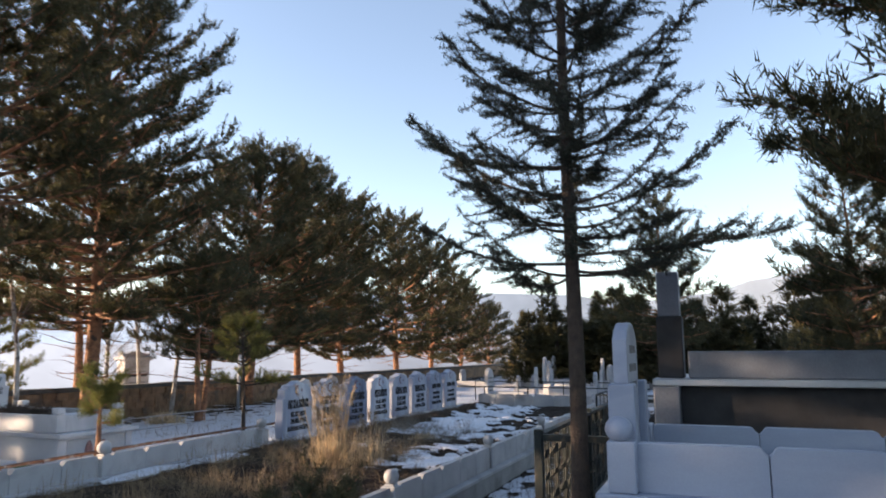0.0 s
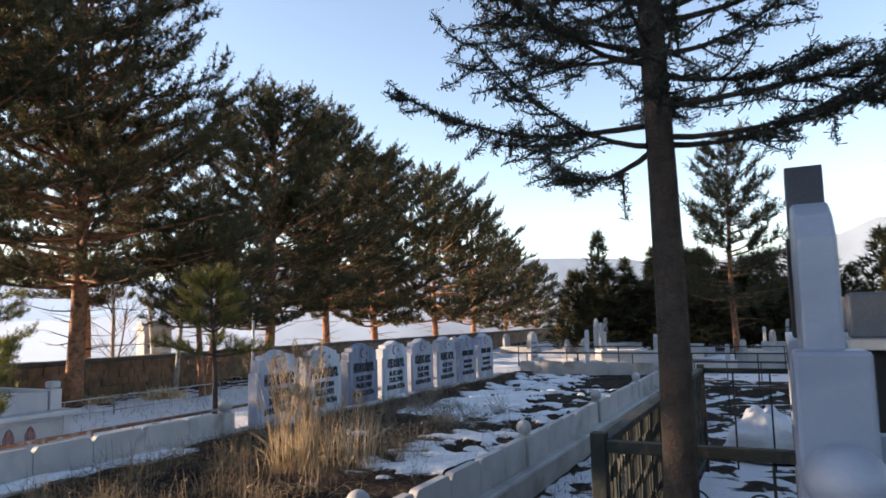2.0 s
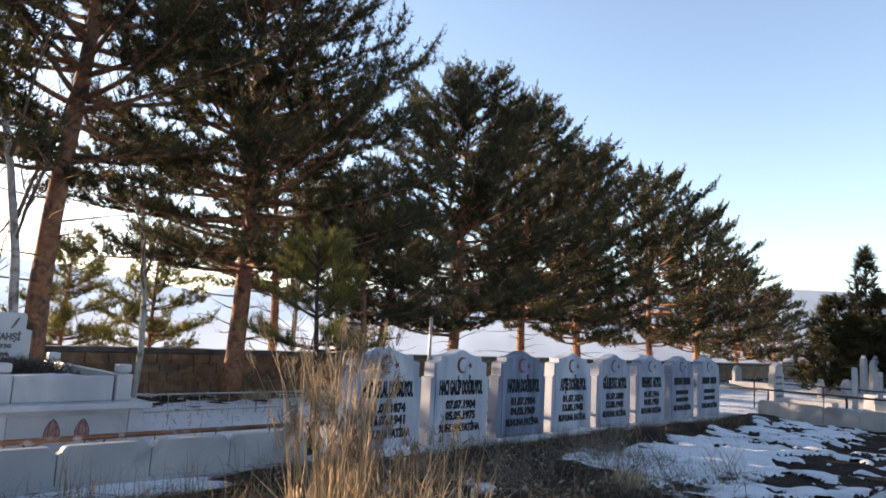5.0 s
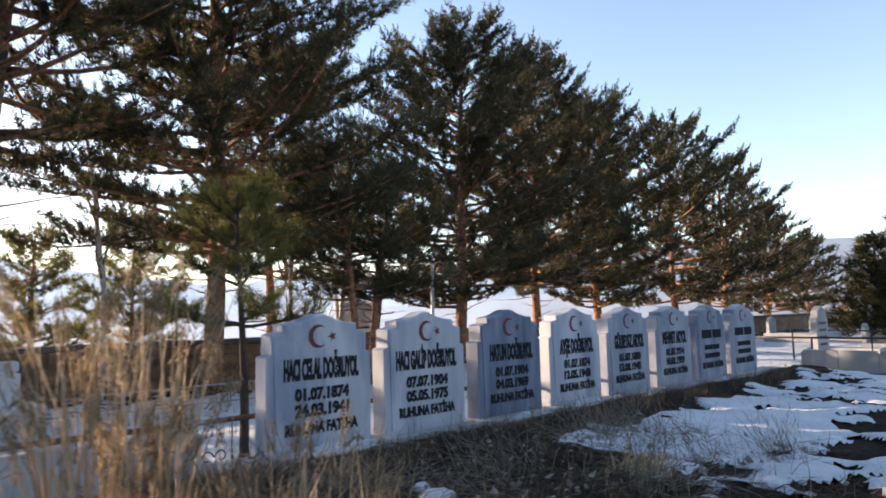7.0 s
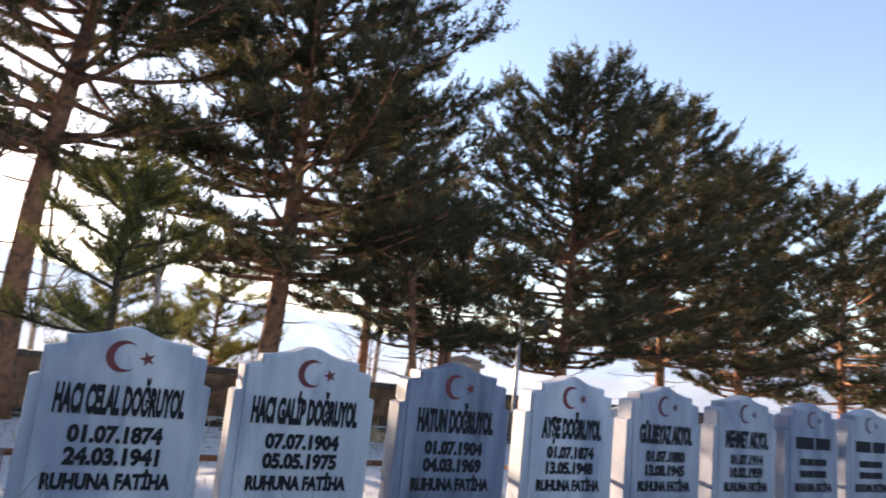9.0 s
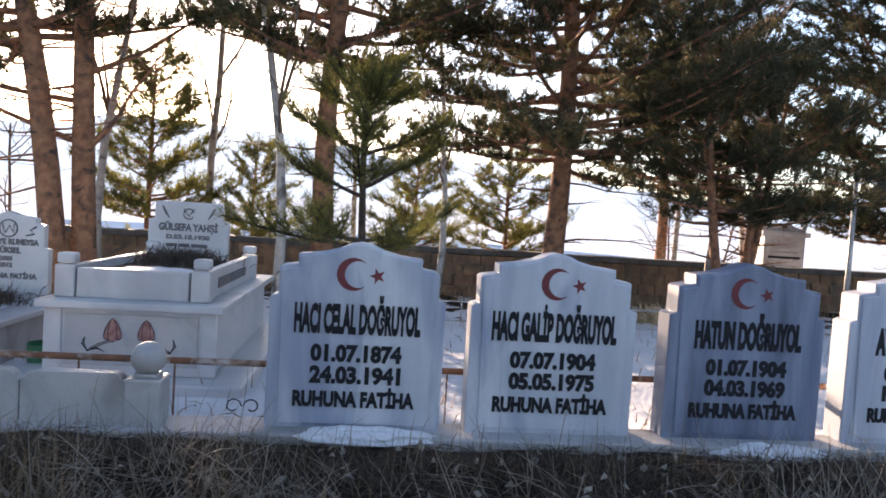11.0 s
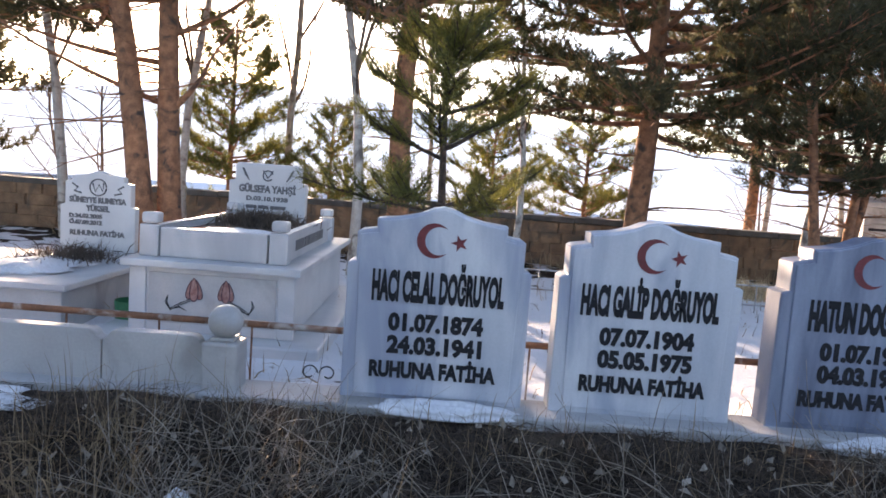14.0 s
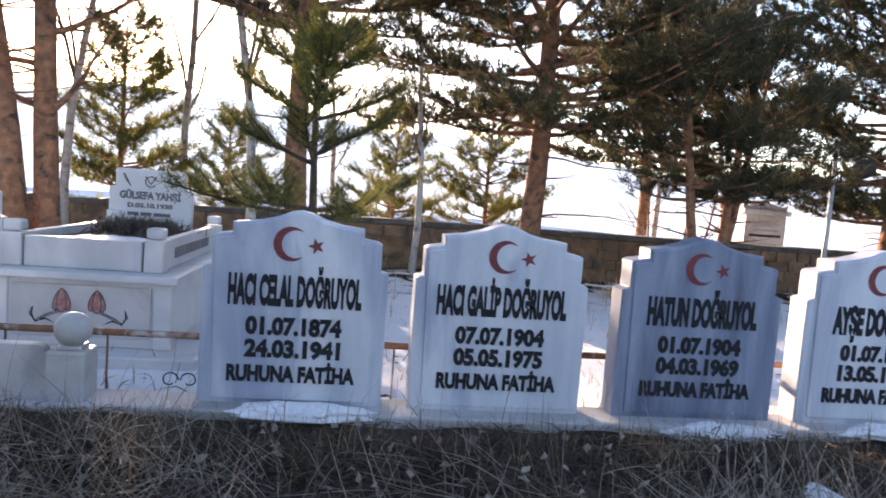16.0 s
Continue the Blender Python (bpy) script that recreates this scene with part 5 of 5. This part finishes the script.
def spruce():
    """Near thin spruce: straight stem, long upturned branches of fuzzy bare twigs."""
    rng = np.random.default_rng(31)
    t = thing("spruce_tree", "thin dark spruce with sparse upturned needled branches", "spruce tree", (-1.23, 6.07, -0.4))
    H = 7.6
    tb = Tubes(12)
    zs = np.linspace(0, H, 14)
    tb.add(np.stack([0.02 * np.sin(zs), 0.02 * np.cos(zs * 0.8), zs], -1), 0.078 * (1 - zs / H) ** 0.75 + 0.008)
    link_mesh("trunk", tb.mesh("trunk"), M_bark_dark, t)
    tw, nd = Tubes(4), Needles()
    def fuzzy(path, r, dens):
        tw.add(path, np.linspace(r, r * 0.5, len(path)), 4)
        for a, b in zip(path[:-1], path[1:]):
            d = b - a
            L = np.linalg.norm(d)
            n = max(2, int(L * dens))
            for u in range(n):
                p = a + d * (u + rng.random()) / n
                nd.tuft(rng, p, d / L * 0.8, 5, 0.027, 0.0075, 0.65)
    def limb(z, az, L, rise, curl):
            path = limb_path(rng, (0, 0, z), az, L, rise, curl, 9, 0.085)
            tw.add(path[:4], np.linspace(0.019, 0.011, 4), 5)
            fuzzy(path[3:], 0.01, 110)
            for q in np.linspace(0.2, 0.98, int(5 + L * 9)):
                i = min(int(q * 9), 8)
                s = path[i] + (path[i + 1] - path[i]) * (q * 9 - i)
                d0 = path[i + 1] - path[i]
                ang = math.atan2(d0[1], d0[0]) + rng.choice([-1, 1]) * rng.uniform(0.45, 0.95)
                sub = limb_path(rng, s, ang, rng.uniform(0.2, 0.46) * (1.2 - 0.6 * q), rng.uniform(-0.75, 0.1) + 0.5 * q, rng.uniform(0.2, 1.1), 4, 0.12)
                fuzzy(sub, 0.0075, 85)
                if rng.random() < 0.5:
                    fuzzy(limb_path(rng, sub[1], ang + rng.choice([-1, 1]) * 0.8, rng.uniform(0.08, 0.18), 0.1, 0.2, 2, 0.1), 0.006, 85)
    left, right = radians(191), radians(8)
    for a in ((3.3, left, 1.95, -0.1, 1.25), (2.65, radians(165), 1.75, -0.02, 0.6), (3.0, left + 0.5, 1.5, -0.05, 0.8), (3.55, left - 0.2, 1.5, -0.1, 1.0), (3.15, right, 1.6, -0.1, 1.2),
              (2.72, right - 0.1, 1.8, -0.02, 0.2), (2.9, right + 0.5, 1.6, -0.05, 0.6), (3.7, right + 0.2, 1.45, 0.0, 1.5), (4.1, left + 0.1, 1.45, 0.1, 1.2), (4.2, right, 1.5, 0.1, 1.3), (4.6, left, 1.3, 0.2, 1.2), (4.7, right + 0.2, 1.3, 0.2, 1.2)):
        limb(*a)
    z = 2.6
    while z < H - 0.2:
        f = (z - 2.45) / (H - 2.45)
        k = 5
        a0 = rng.uniform(0, 6.28)
        for j in range(k):
            az = a0 + j * 6.283 / k + rng.normal(0, 0.3)
            L = (1.35 - 0.9 * f) * rng.uniform(0.7, 1.15)
            path = limb_path(rng, (0, 0, z + rng.uniform(-0.1, 0.1)), az, L, rng.uniform(-0.4, -0.1) + 0.35 * f, rng.uniform(0.8, 1.35), 9, 0.04)
            tw.add(path[:4], np.linspace(0.017, 0.01, 4), 5)
            fuzzy(path[3:], 0.009, 95)
            for q in np.linspace(0.22, 0.97, int(4 + L * 9)):
                i = min(int(q * 9), 8)
                s = path[i] + (path[i + 1] - path[i]) * (q * 9 - i)
                d0 = path[i + 1] - path[i]
                ang = math.atan2(d0[1], d0[0]) + rng.choice([-1, 1]) * rng.uniform(0.5, 1.0)
                sub = limb_path(rng, s, ang, rng.uniform(0.18, 0.44) * (1.15 - 0.5 * q), rng.uniform(-0.8, 0.1), rng.uniform(0.1, 1.0), 4, 0.12)
                fuzzy(sub, 0.0065, 75)
                if rng.random() < 0.55:
                    s2 = limb_path(rng, sub[1], ang + rng.choice([-1, 1]) * 0.8, rng.uniform(0.1, 0.2), -0.1, 0.2, 2, 0.1)
                    fuzzy(s2, 0.005, 75)
        z += rng.uniform(0.24, 0.36) * (1 - 0.3 * f)
    tagged(link_mesh("branchwork", tw.mesh("branchwork"), M_bark_dark, t), kind="stuff")
    tagged(link_mesh("crown", nd.mesh("crown", rng), M_spruce, t), kind="stuff")


spruce()


def bare_tree(seed, h, r0, bark, label, spread=0.5, first=0.35, depth=4, name="bare_tree"):
    rng = np.random.default_rng(seed)
    t = thing(name, label, "bare tree")
    trunk, fine = Tubes(8), Tubes(4)
    def grow(p, d, L, r, level):
        n = 5 if level == 0 else 4
        pts = [p]
        for k in range(n):
            d = d + rng.normal(0, 0.07 + 0.04 * level, 3) + np.array([0, 0, 0.04])
            d /= np.linalg.norm(d)
            pts.append(pts[-1] + d * L / n)
        (trunk if level == 0 else fine).add(pts, np.linspace(r, max(0.002, r * 0.45), n + 1))
        if level >= depth:
            return
        kids = 9 if level == 0 else (6 if level == 1 else 4)
        for _ in range(kids):
            q = rng.uniform(first if level == 0 else 0.2, 1.0)
            i = min(int(q * n), n - 1)
            s = pts[i] + (pts[i + 1] - pts[i]) * (q * n - i)
            side = rng.normal(0, 1, 3)
            side[2] = abs(side[2]) * 0.4
            nd = d * 0.75 + side / np.linalg.norm(side) * (spread + 0.1 * level)
            grow(s, nd / np.linalg.norm(nd), L * rng.uniform(0.3, 0.55), r * 0.42 * (1.15 - 0.5 * q), level + 1)
    grow(np.array([0, 0, -0.1]), np.array([0.0, 0, 1.0]), h, r0, 0)
    link_mesh("trunk", trunk.mesh("trunk"), bark, t)
    tagged(link_mesh("branchwork", fine.mesh("branchwork"), M_twig, t), kind="stuff")
    return t


ba = bare_tree(41, 6.5, 0.085, M_birch, "slim leafless pale-barked tree by the wall", 0.45, 0.4, 3)
ba["group"] = "leafless trees by the wall"
place(ba, -13.9, 8.75, 0)
again(ba, -15.8, 3.33, 70, 1.1)
again(ba, -16.3, 5.25, 190, 1.0)
again(ba, -19.2, 6.6, 140, 1.15)
again(ba, -15.6, 16.4, 200, 0.85)
again(ba, -15.6, 11.35, 310, 0.8)
again(ba, -19.8, 17.6, 260, 0.95)
again(ba, -20.5, 20.0, 10, 1.0)
again(ba, -21, 9.8, 100, 0.9)
bb = bare_tree(42, 3.6, 0.05, M_twig, "spreading leafless bush behind the wall", 0.95, 0.08, 3, "bare_bush")
bb["group"] = "leafless bushes"
place(bb, -20.5, 0.9, 0)
again(bb, -18.6, 2.6, 90, 0.9)
again(bb, -19.5, 17.5, 30, 0.7)
again(bb, -24.0, 21.0, 150, 1.0)
again(bb, 1.45, 7.0, 40, 0.55)
again(bb, 2.0, 7.15, 140, 0.45)
again(bb, 5.0, 20.0, 140, 0.8)
for k, (lx, ly) in enumerate(((0.1, -0.22), (-0.06, 0.2), (0.12, 0.06))):
    pj = pine(90 + k, 5.4 - 0.5 * k, 1.9, 1.7, 0.4, 5, r0=0.085, tuft_n=12, label="leaning reddish pine stem by the wall", lean=(lx, ly), nl=0.2, nw=0.016)
    pj["group"] = "leaning pine stems"
    place(pj, -14.3 - 0.05 * k, 16.15 + 0.12 * k, 0)

# ---- dry grass ----
def grass(name, n, sample, hmin, hmax, width, material, label, seed, lean=0.7):
    rng = np.random.default_rng(seed)
    x, y = sample(rng, n)
    a = rng.uniform(0, 6.28, n)
    L = (rng.uniform(0.75, 1.3, n) * lean)[:, None] if lean > 1.2 else np.abs(rng.normal(0, lean, n))[:, None]
    b = np.stack([x, y, ground_z(x, y) - 0.01], -1)
    me = bent_blades(name, b, np.stack([np.cos(a), np.sin(a), 0 * a], -1) * L, rng.uniform(hmin, hmax, n) ** 1.0, rng.uniform(0.6, 1.2, n) * width, rng)
    return tagged(link_mesh(name, me, material), label, "grass", kind="stuff")


def in_plot(rng, n):
    x = rng.uniform(-6.7, -3.5, n * 2)
    y = rng.uniform(4.0, 19.0, n * 2)
    w = 1 - 0.99 * smooth(11.0, 12.5, y) * smooth(-6.5, -5.9, x)
    w = w * (0.55 + 0.45 * wob(x, y, 2.2))
    k = rng.random(n * 2) < np.clip(w, 0.0, 1)
    x, y = x[k], y[k]
    while len(x) < n:
        x, y = np.concatenate([x, x]), np.concatenate([y, y])
    return x[:n] + rng.normal(0, 0.02, n), y[:n] + rng.normal(0, 0.02, n)


def near_plot(rng, n):
    return rng.uniform(-6.65, -4.2, n), rng.uniform(7.6, 12.8, n)


grass("dead_grass", 26000, in_plot, 0.06, 0.2, 0.006, M_thatch, "matted brown dead grass inside the plot", 51, 1.4)
grass("dead_grass_near", 36000, near_plot, 0.06, 0.22, 0.0033, M_thatch, "matted brown dead grass before the headstones", 52, 1.8)
def straw_tangle(label, count, per, seed):
    """Clumps of long bleached stalks, bent over and lying across one another on dark litter."""
    rng = np.random.default_rng(seed)
    tb = Tubes(3)
    for _ in range(count):
        cx, cy = rng.uniform(-6.55, -4.5), rng.uniform(8.9, 12.4)
        main = rng.uniform(0, 6.28)
        flat = rng.uniform(0.15, 1.0)
        for _ in range(int(per * rng.uniform(0.4, 1.5))):
            x, y = cx + rng.normal(0, 0.1), cy + rng.normal(0, 0.13)
            az = main + rng.normal(0, 0.55 + 0.6 * (1 - flat))
            L = rng.uniform(0.14, 0.46)
            rise = rng.uniform(0.15, 0.7) if rng.random() < flat else rng.uniform(0.8, 2.6)
            pts = limb_path(rng, (x, y, float(ground_z(x, y)) + rng.uniform(0.0, 0.05)), az, L, rise, rng.uniform(-0.9, 0.1) * flat, 4, 0.07)
            pts[:, 2] = np.maximum(pts[:, 2], ground_z(pts[:, 0], pts[:, 1]) + 0.012)
            tb.add(pts, np.array([0.0021, 0.0019, 0.0016, 0.0013, 0.0008]) * rng.uniform(0.7, 1.25))
    return tagged(link_mesh("straw_tangle", tb.mesh("straw_tangle"), M_stalk), label, "grass", kind="stuff")


straw_tangle("bleached bent grass stalks tangled before the headstones", 46, 36, 151)


def leaf_litter():
    rng = np.random.default_rng(152)
    v, f = [], []
    for k in range(420):
        x, y = rng.uniform(-6.6, -4.4), rng.uniform(8.6, 12.6)
        c = np.array([x, y, float(ground_z(x, y)) + rng.uniform(0.02, 0.07)])
        a, b, up = rng.uniform(0, 6.28), rng.uniform(0.012, 0.034), rng.normal(0, 0.012, 5)
        u, w = np.array([math.cos(a), math.sin(a), 0.25]), np.array([-math.sin(a), math.cos(a), 0.1])
        n = len(v)
        v += [c - u * b, c + w * b * 0.6 + [0, 0, up[0]], c + u * b + [0, 0, up[1]], c - w * b * 0.6 + [0, 0, up[2]], c + [0, 0, 0.008 + up[3]]]
        f += [(n, n + 1, n + 4), (n + 1, n + 2, n + 4), (n + 2, n + 3, n + 4), (n + 3, n, n + 4)]
    me = bpy.data.meshes.new("leaf_litter")
    me.from_pydata(v, [], f)
    return tagged(link_mesh("leaf_litter", me, M_stalk), "curled pale dead leaves on the dark soil", "leaves", kind="stuff")


leaf_litter()
grass("dry_stalks", 900, near_plot, 0.15, 0.5, 0.0032, M_straw, "thin pale dry grass stalks before the headstones", 53, 1.1)
grass("dry_stalks_plot", 1300, in_plot, 0.12, 0.34, 0.005, M_straw, "thin pale dry grass stalks in the plot", 54, 0.7)
def kerb_foot(rng, n):
    cy = rng.uniform(8.6, 17.5, 90)
    k = rng.integers(0, 90, n)
    return -6.36 + rng.normal(0, 0.07, n), cy[k] + rng.normal(0, 0.12, n)


grass("kerb_grass", 4200, kerb_foot, 0.1, 0.26, 0.0034, M_thatch, "tufts of dead grass at the foot of the headstones", 59, 0.7)
grass("kerb_stalks", 500, kerb_foot, 0.12, 0.34, 0.0032, M_straw, "pale dry stalks at the foot of the headstones", 60, 0.8)


def clumps(rng, n):
    cx, cy = rng.uniform(-6.5, -4.2, 70), rng.uniform(4.5, 9.6, 70)
    k = rng.integers(0, 70, n)
    return cx[k] + rng.normal(0, 0.09, n), cy[k] + rng.normal(0, 0.09, n)


grass("dry_tufts", 3600, clumps, 0.15, 0.42, 0.005, M_straw, "golden dry grass tufts in the plot", 58, 0.9)
grass("verge_grass", 2500, lambda r, n: (r.uniform(-17, -7.4, n), r.uniform(4, 22, n)), 0.08, 0.25, 0.01, M_straw, "sparse dry grass poking through the snow", 55)
grass("side_grass", 2500, lambda r, n: (r.uniform(-3.1, -1.8, n), r.uniform(4.5, 16, n)), 0.05, 0.2, 0.006, M_thatch, "sparse dead grass beside the wall", 56)
grass("wall_grass", 1800, lambda r, n: (r.normal(-16.4, 0.3, n), r.uniform(3, 26, n)), 0.15, 0.5, 0.012, M_straw, "tall dry grass along the boundary wall", 57, 0.4)


def reeds(at, n, spread, h, seed, label):
    rng = np.random.default_rng(seed)
    t = thing("reed_clump", label, "reed clump", at)
    st, hd = Tubes(3), []
    for k in range(n):
        a, r = rng.uniform(0, 6.28), spread * math.sqrt(rng.random())
        b = np.array([r * math.cos(a), r * math.sin(a), -0.02])
        ln = np.array([rng.normal(0, 0.125), rng.normal(0, 0.125), 0]) + 0.35 * np.array([b[0], b[1], 0])
        H = h * rng.uniform(0.55, 1.08)
        pts = [b, b + ln * 0.25 * H + [0, 0, H * 0.4], b + ln * 0.6 * H + [0, 0, H * 0.75], b + ln * 1.05 * H + [0, 0, H]]
        st.add(pts, [0.0036, 0.003, 0.0026, 0.0014])
        if rng.random() < 0.75:
            hd.append((pts[-1], pts[-1] - pts[-2]))
    tagged(link_mesh("reed_stalk", st.mesh("reed_stalk"), M_reed, t), kind="stuff")
    nd = Needles()
    for p, d in hd:
        d = d / np.linalg.norm(d)
        for u in range(6):
            nd.tuft(rng, p - d * 0.022 * u, d * 1.4, 4, 0.06, 0.007, 0.35)
    tagged(link_mesh("seed_fluff", nd.mesh("seed_fluff", rng), M_straw, t), kind="stuff")
    n = 110
    a = rng.uniform(0, 6.28, n)
    b = np.stack([rng.normal(0, spread * 0.6, n), rng.normal(0, spread * 0.6, n), np.zeros(n)], -1)
    me = bent_blades("blades", b, np.stack([np.cos(a), np.sin(a), 0 * a], -1) * rng.uniform(0.1, 0.8, n)[:, None], rng.uniform(0.25, 0.75, n), np.full(n, 0.009), rng)
    tagged(link_mesh("leaf_mass", me, M_reed, t), kind="stuff")


reeds((-4.95, 8.06, -0.1), 120, 0.21, 1.17, 61, "tall clump of dry golden reeds")
reeds((-4.75, 8.6, -0.1), 30, 0.3, 0.75, 62, "loose dry reed stalks in the plot")


def dry_shrub(at, n, size, seed):
    rng = np.random.default_rng(seed)
    t = thing("dry_shrub", "orange-brown withered shrub in the snow", "shrub", at, group="dry shrubs")
    a = rng.uniform(0, 6.28, n)
    b = np.stack([rng.normal(0, size * 0.4, n), rng.normal(0, size * 0.4, n), np.zeros(n)], -1)
    me = bent_blades("stems", b, np.stack([np.cos(a), np.sin(a), 0 * a], -1) * rng.uniform(0.2, 1.0, n)[:, None], rng.uniform(0.3, 1.0, n) * size, np.full(n, 0.02), rng)
    tagged(link_mesh("stem_mass", me, M_reed, t), kind="stuff")


dry_shrub((-14.5, 15.05, -0.48), 650, 0.5, 71)
dry_shrub((-15.4, 13.95, -0.48), 300, 0.35, 72)
dry_shrub((-5.0, 11.3, -0.08), 300, 0.2, 73)
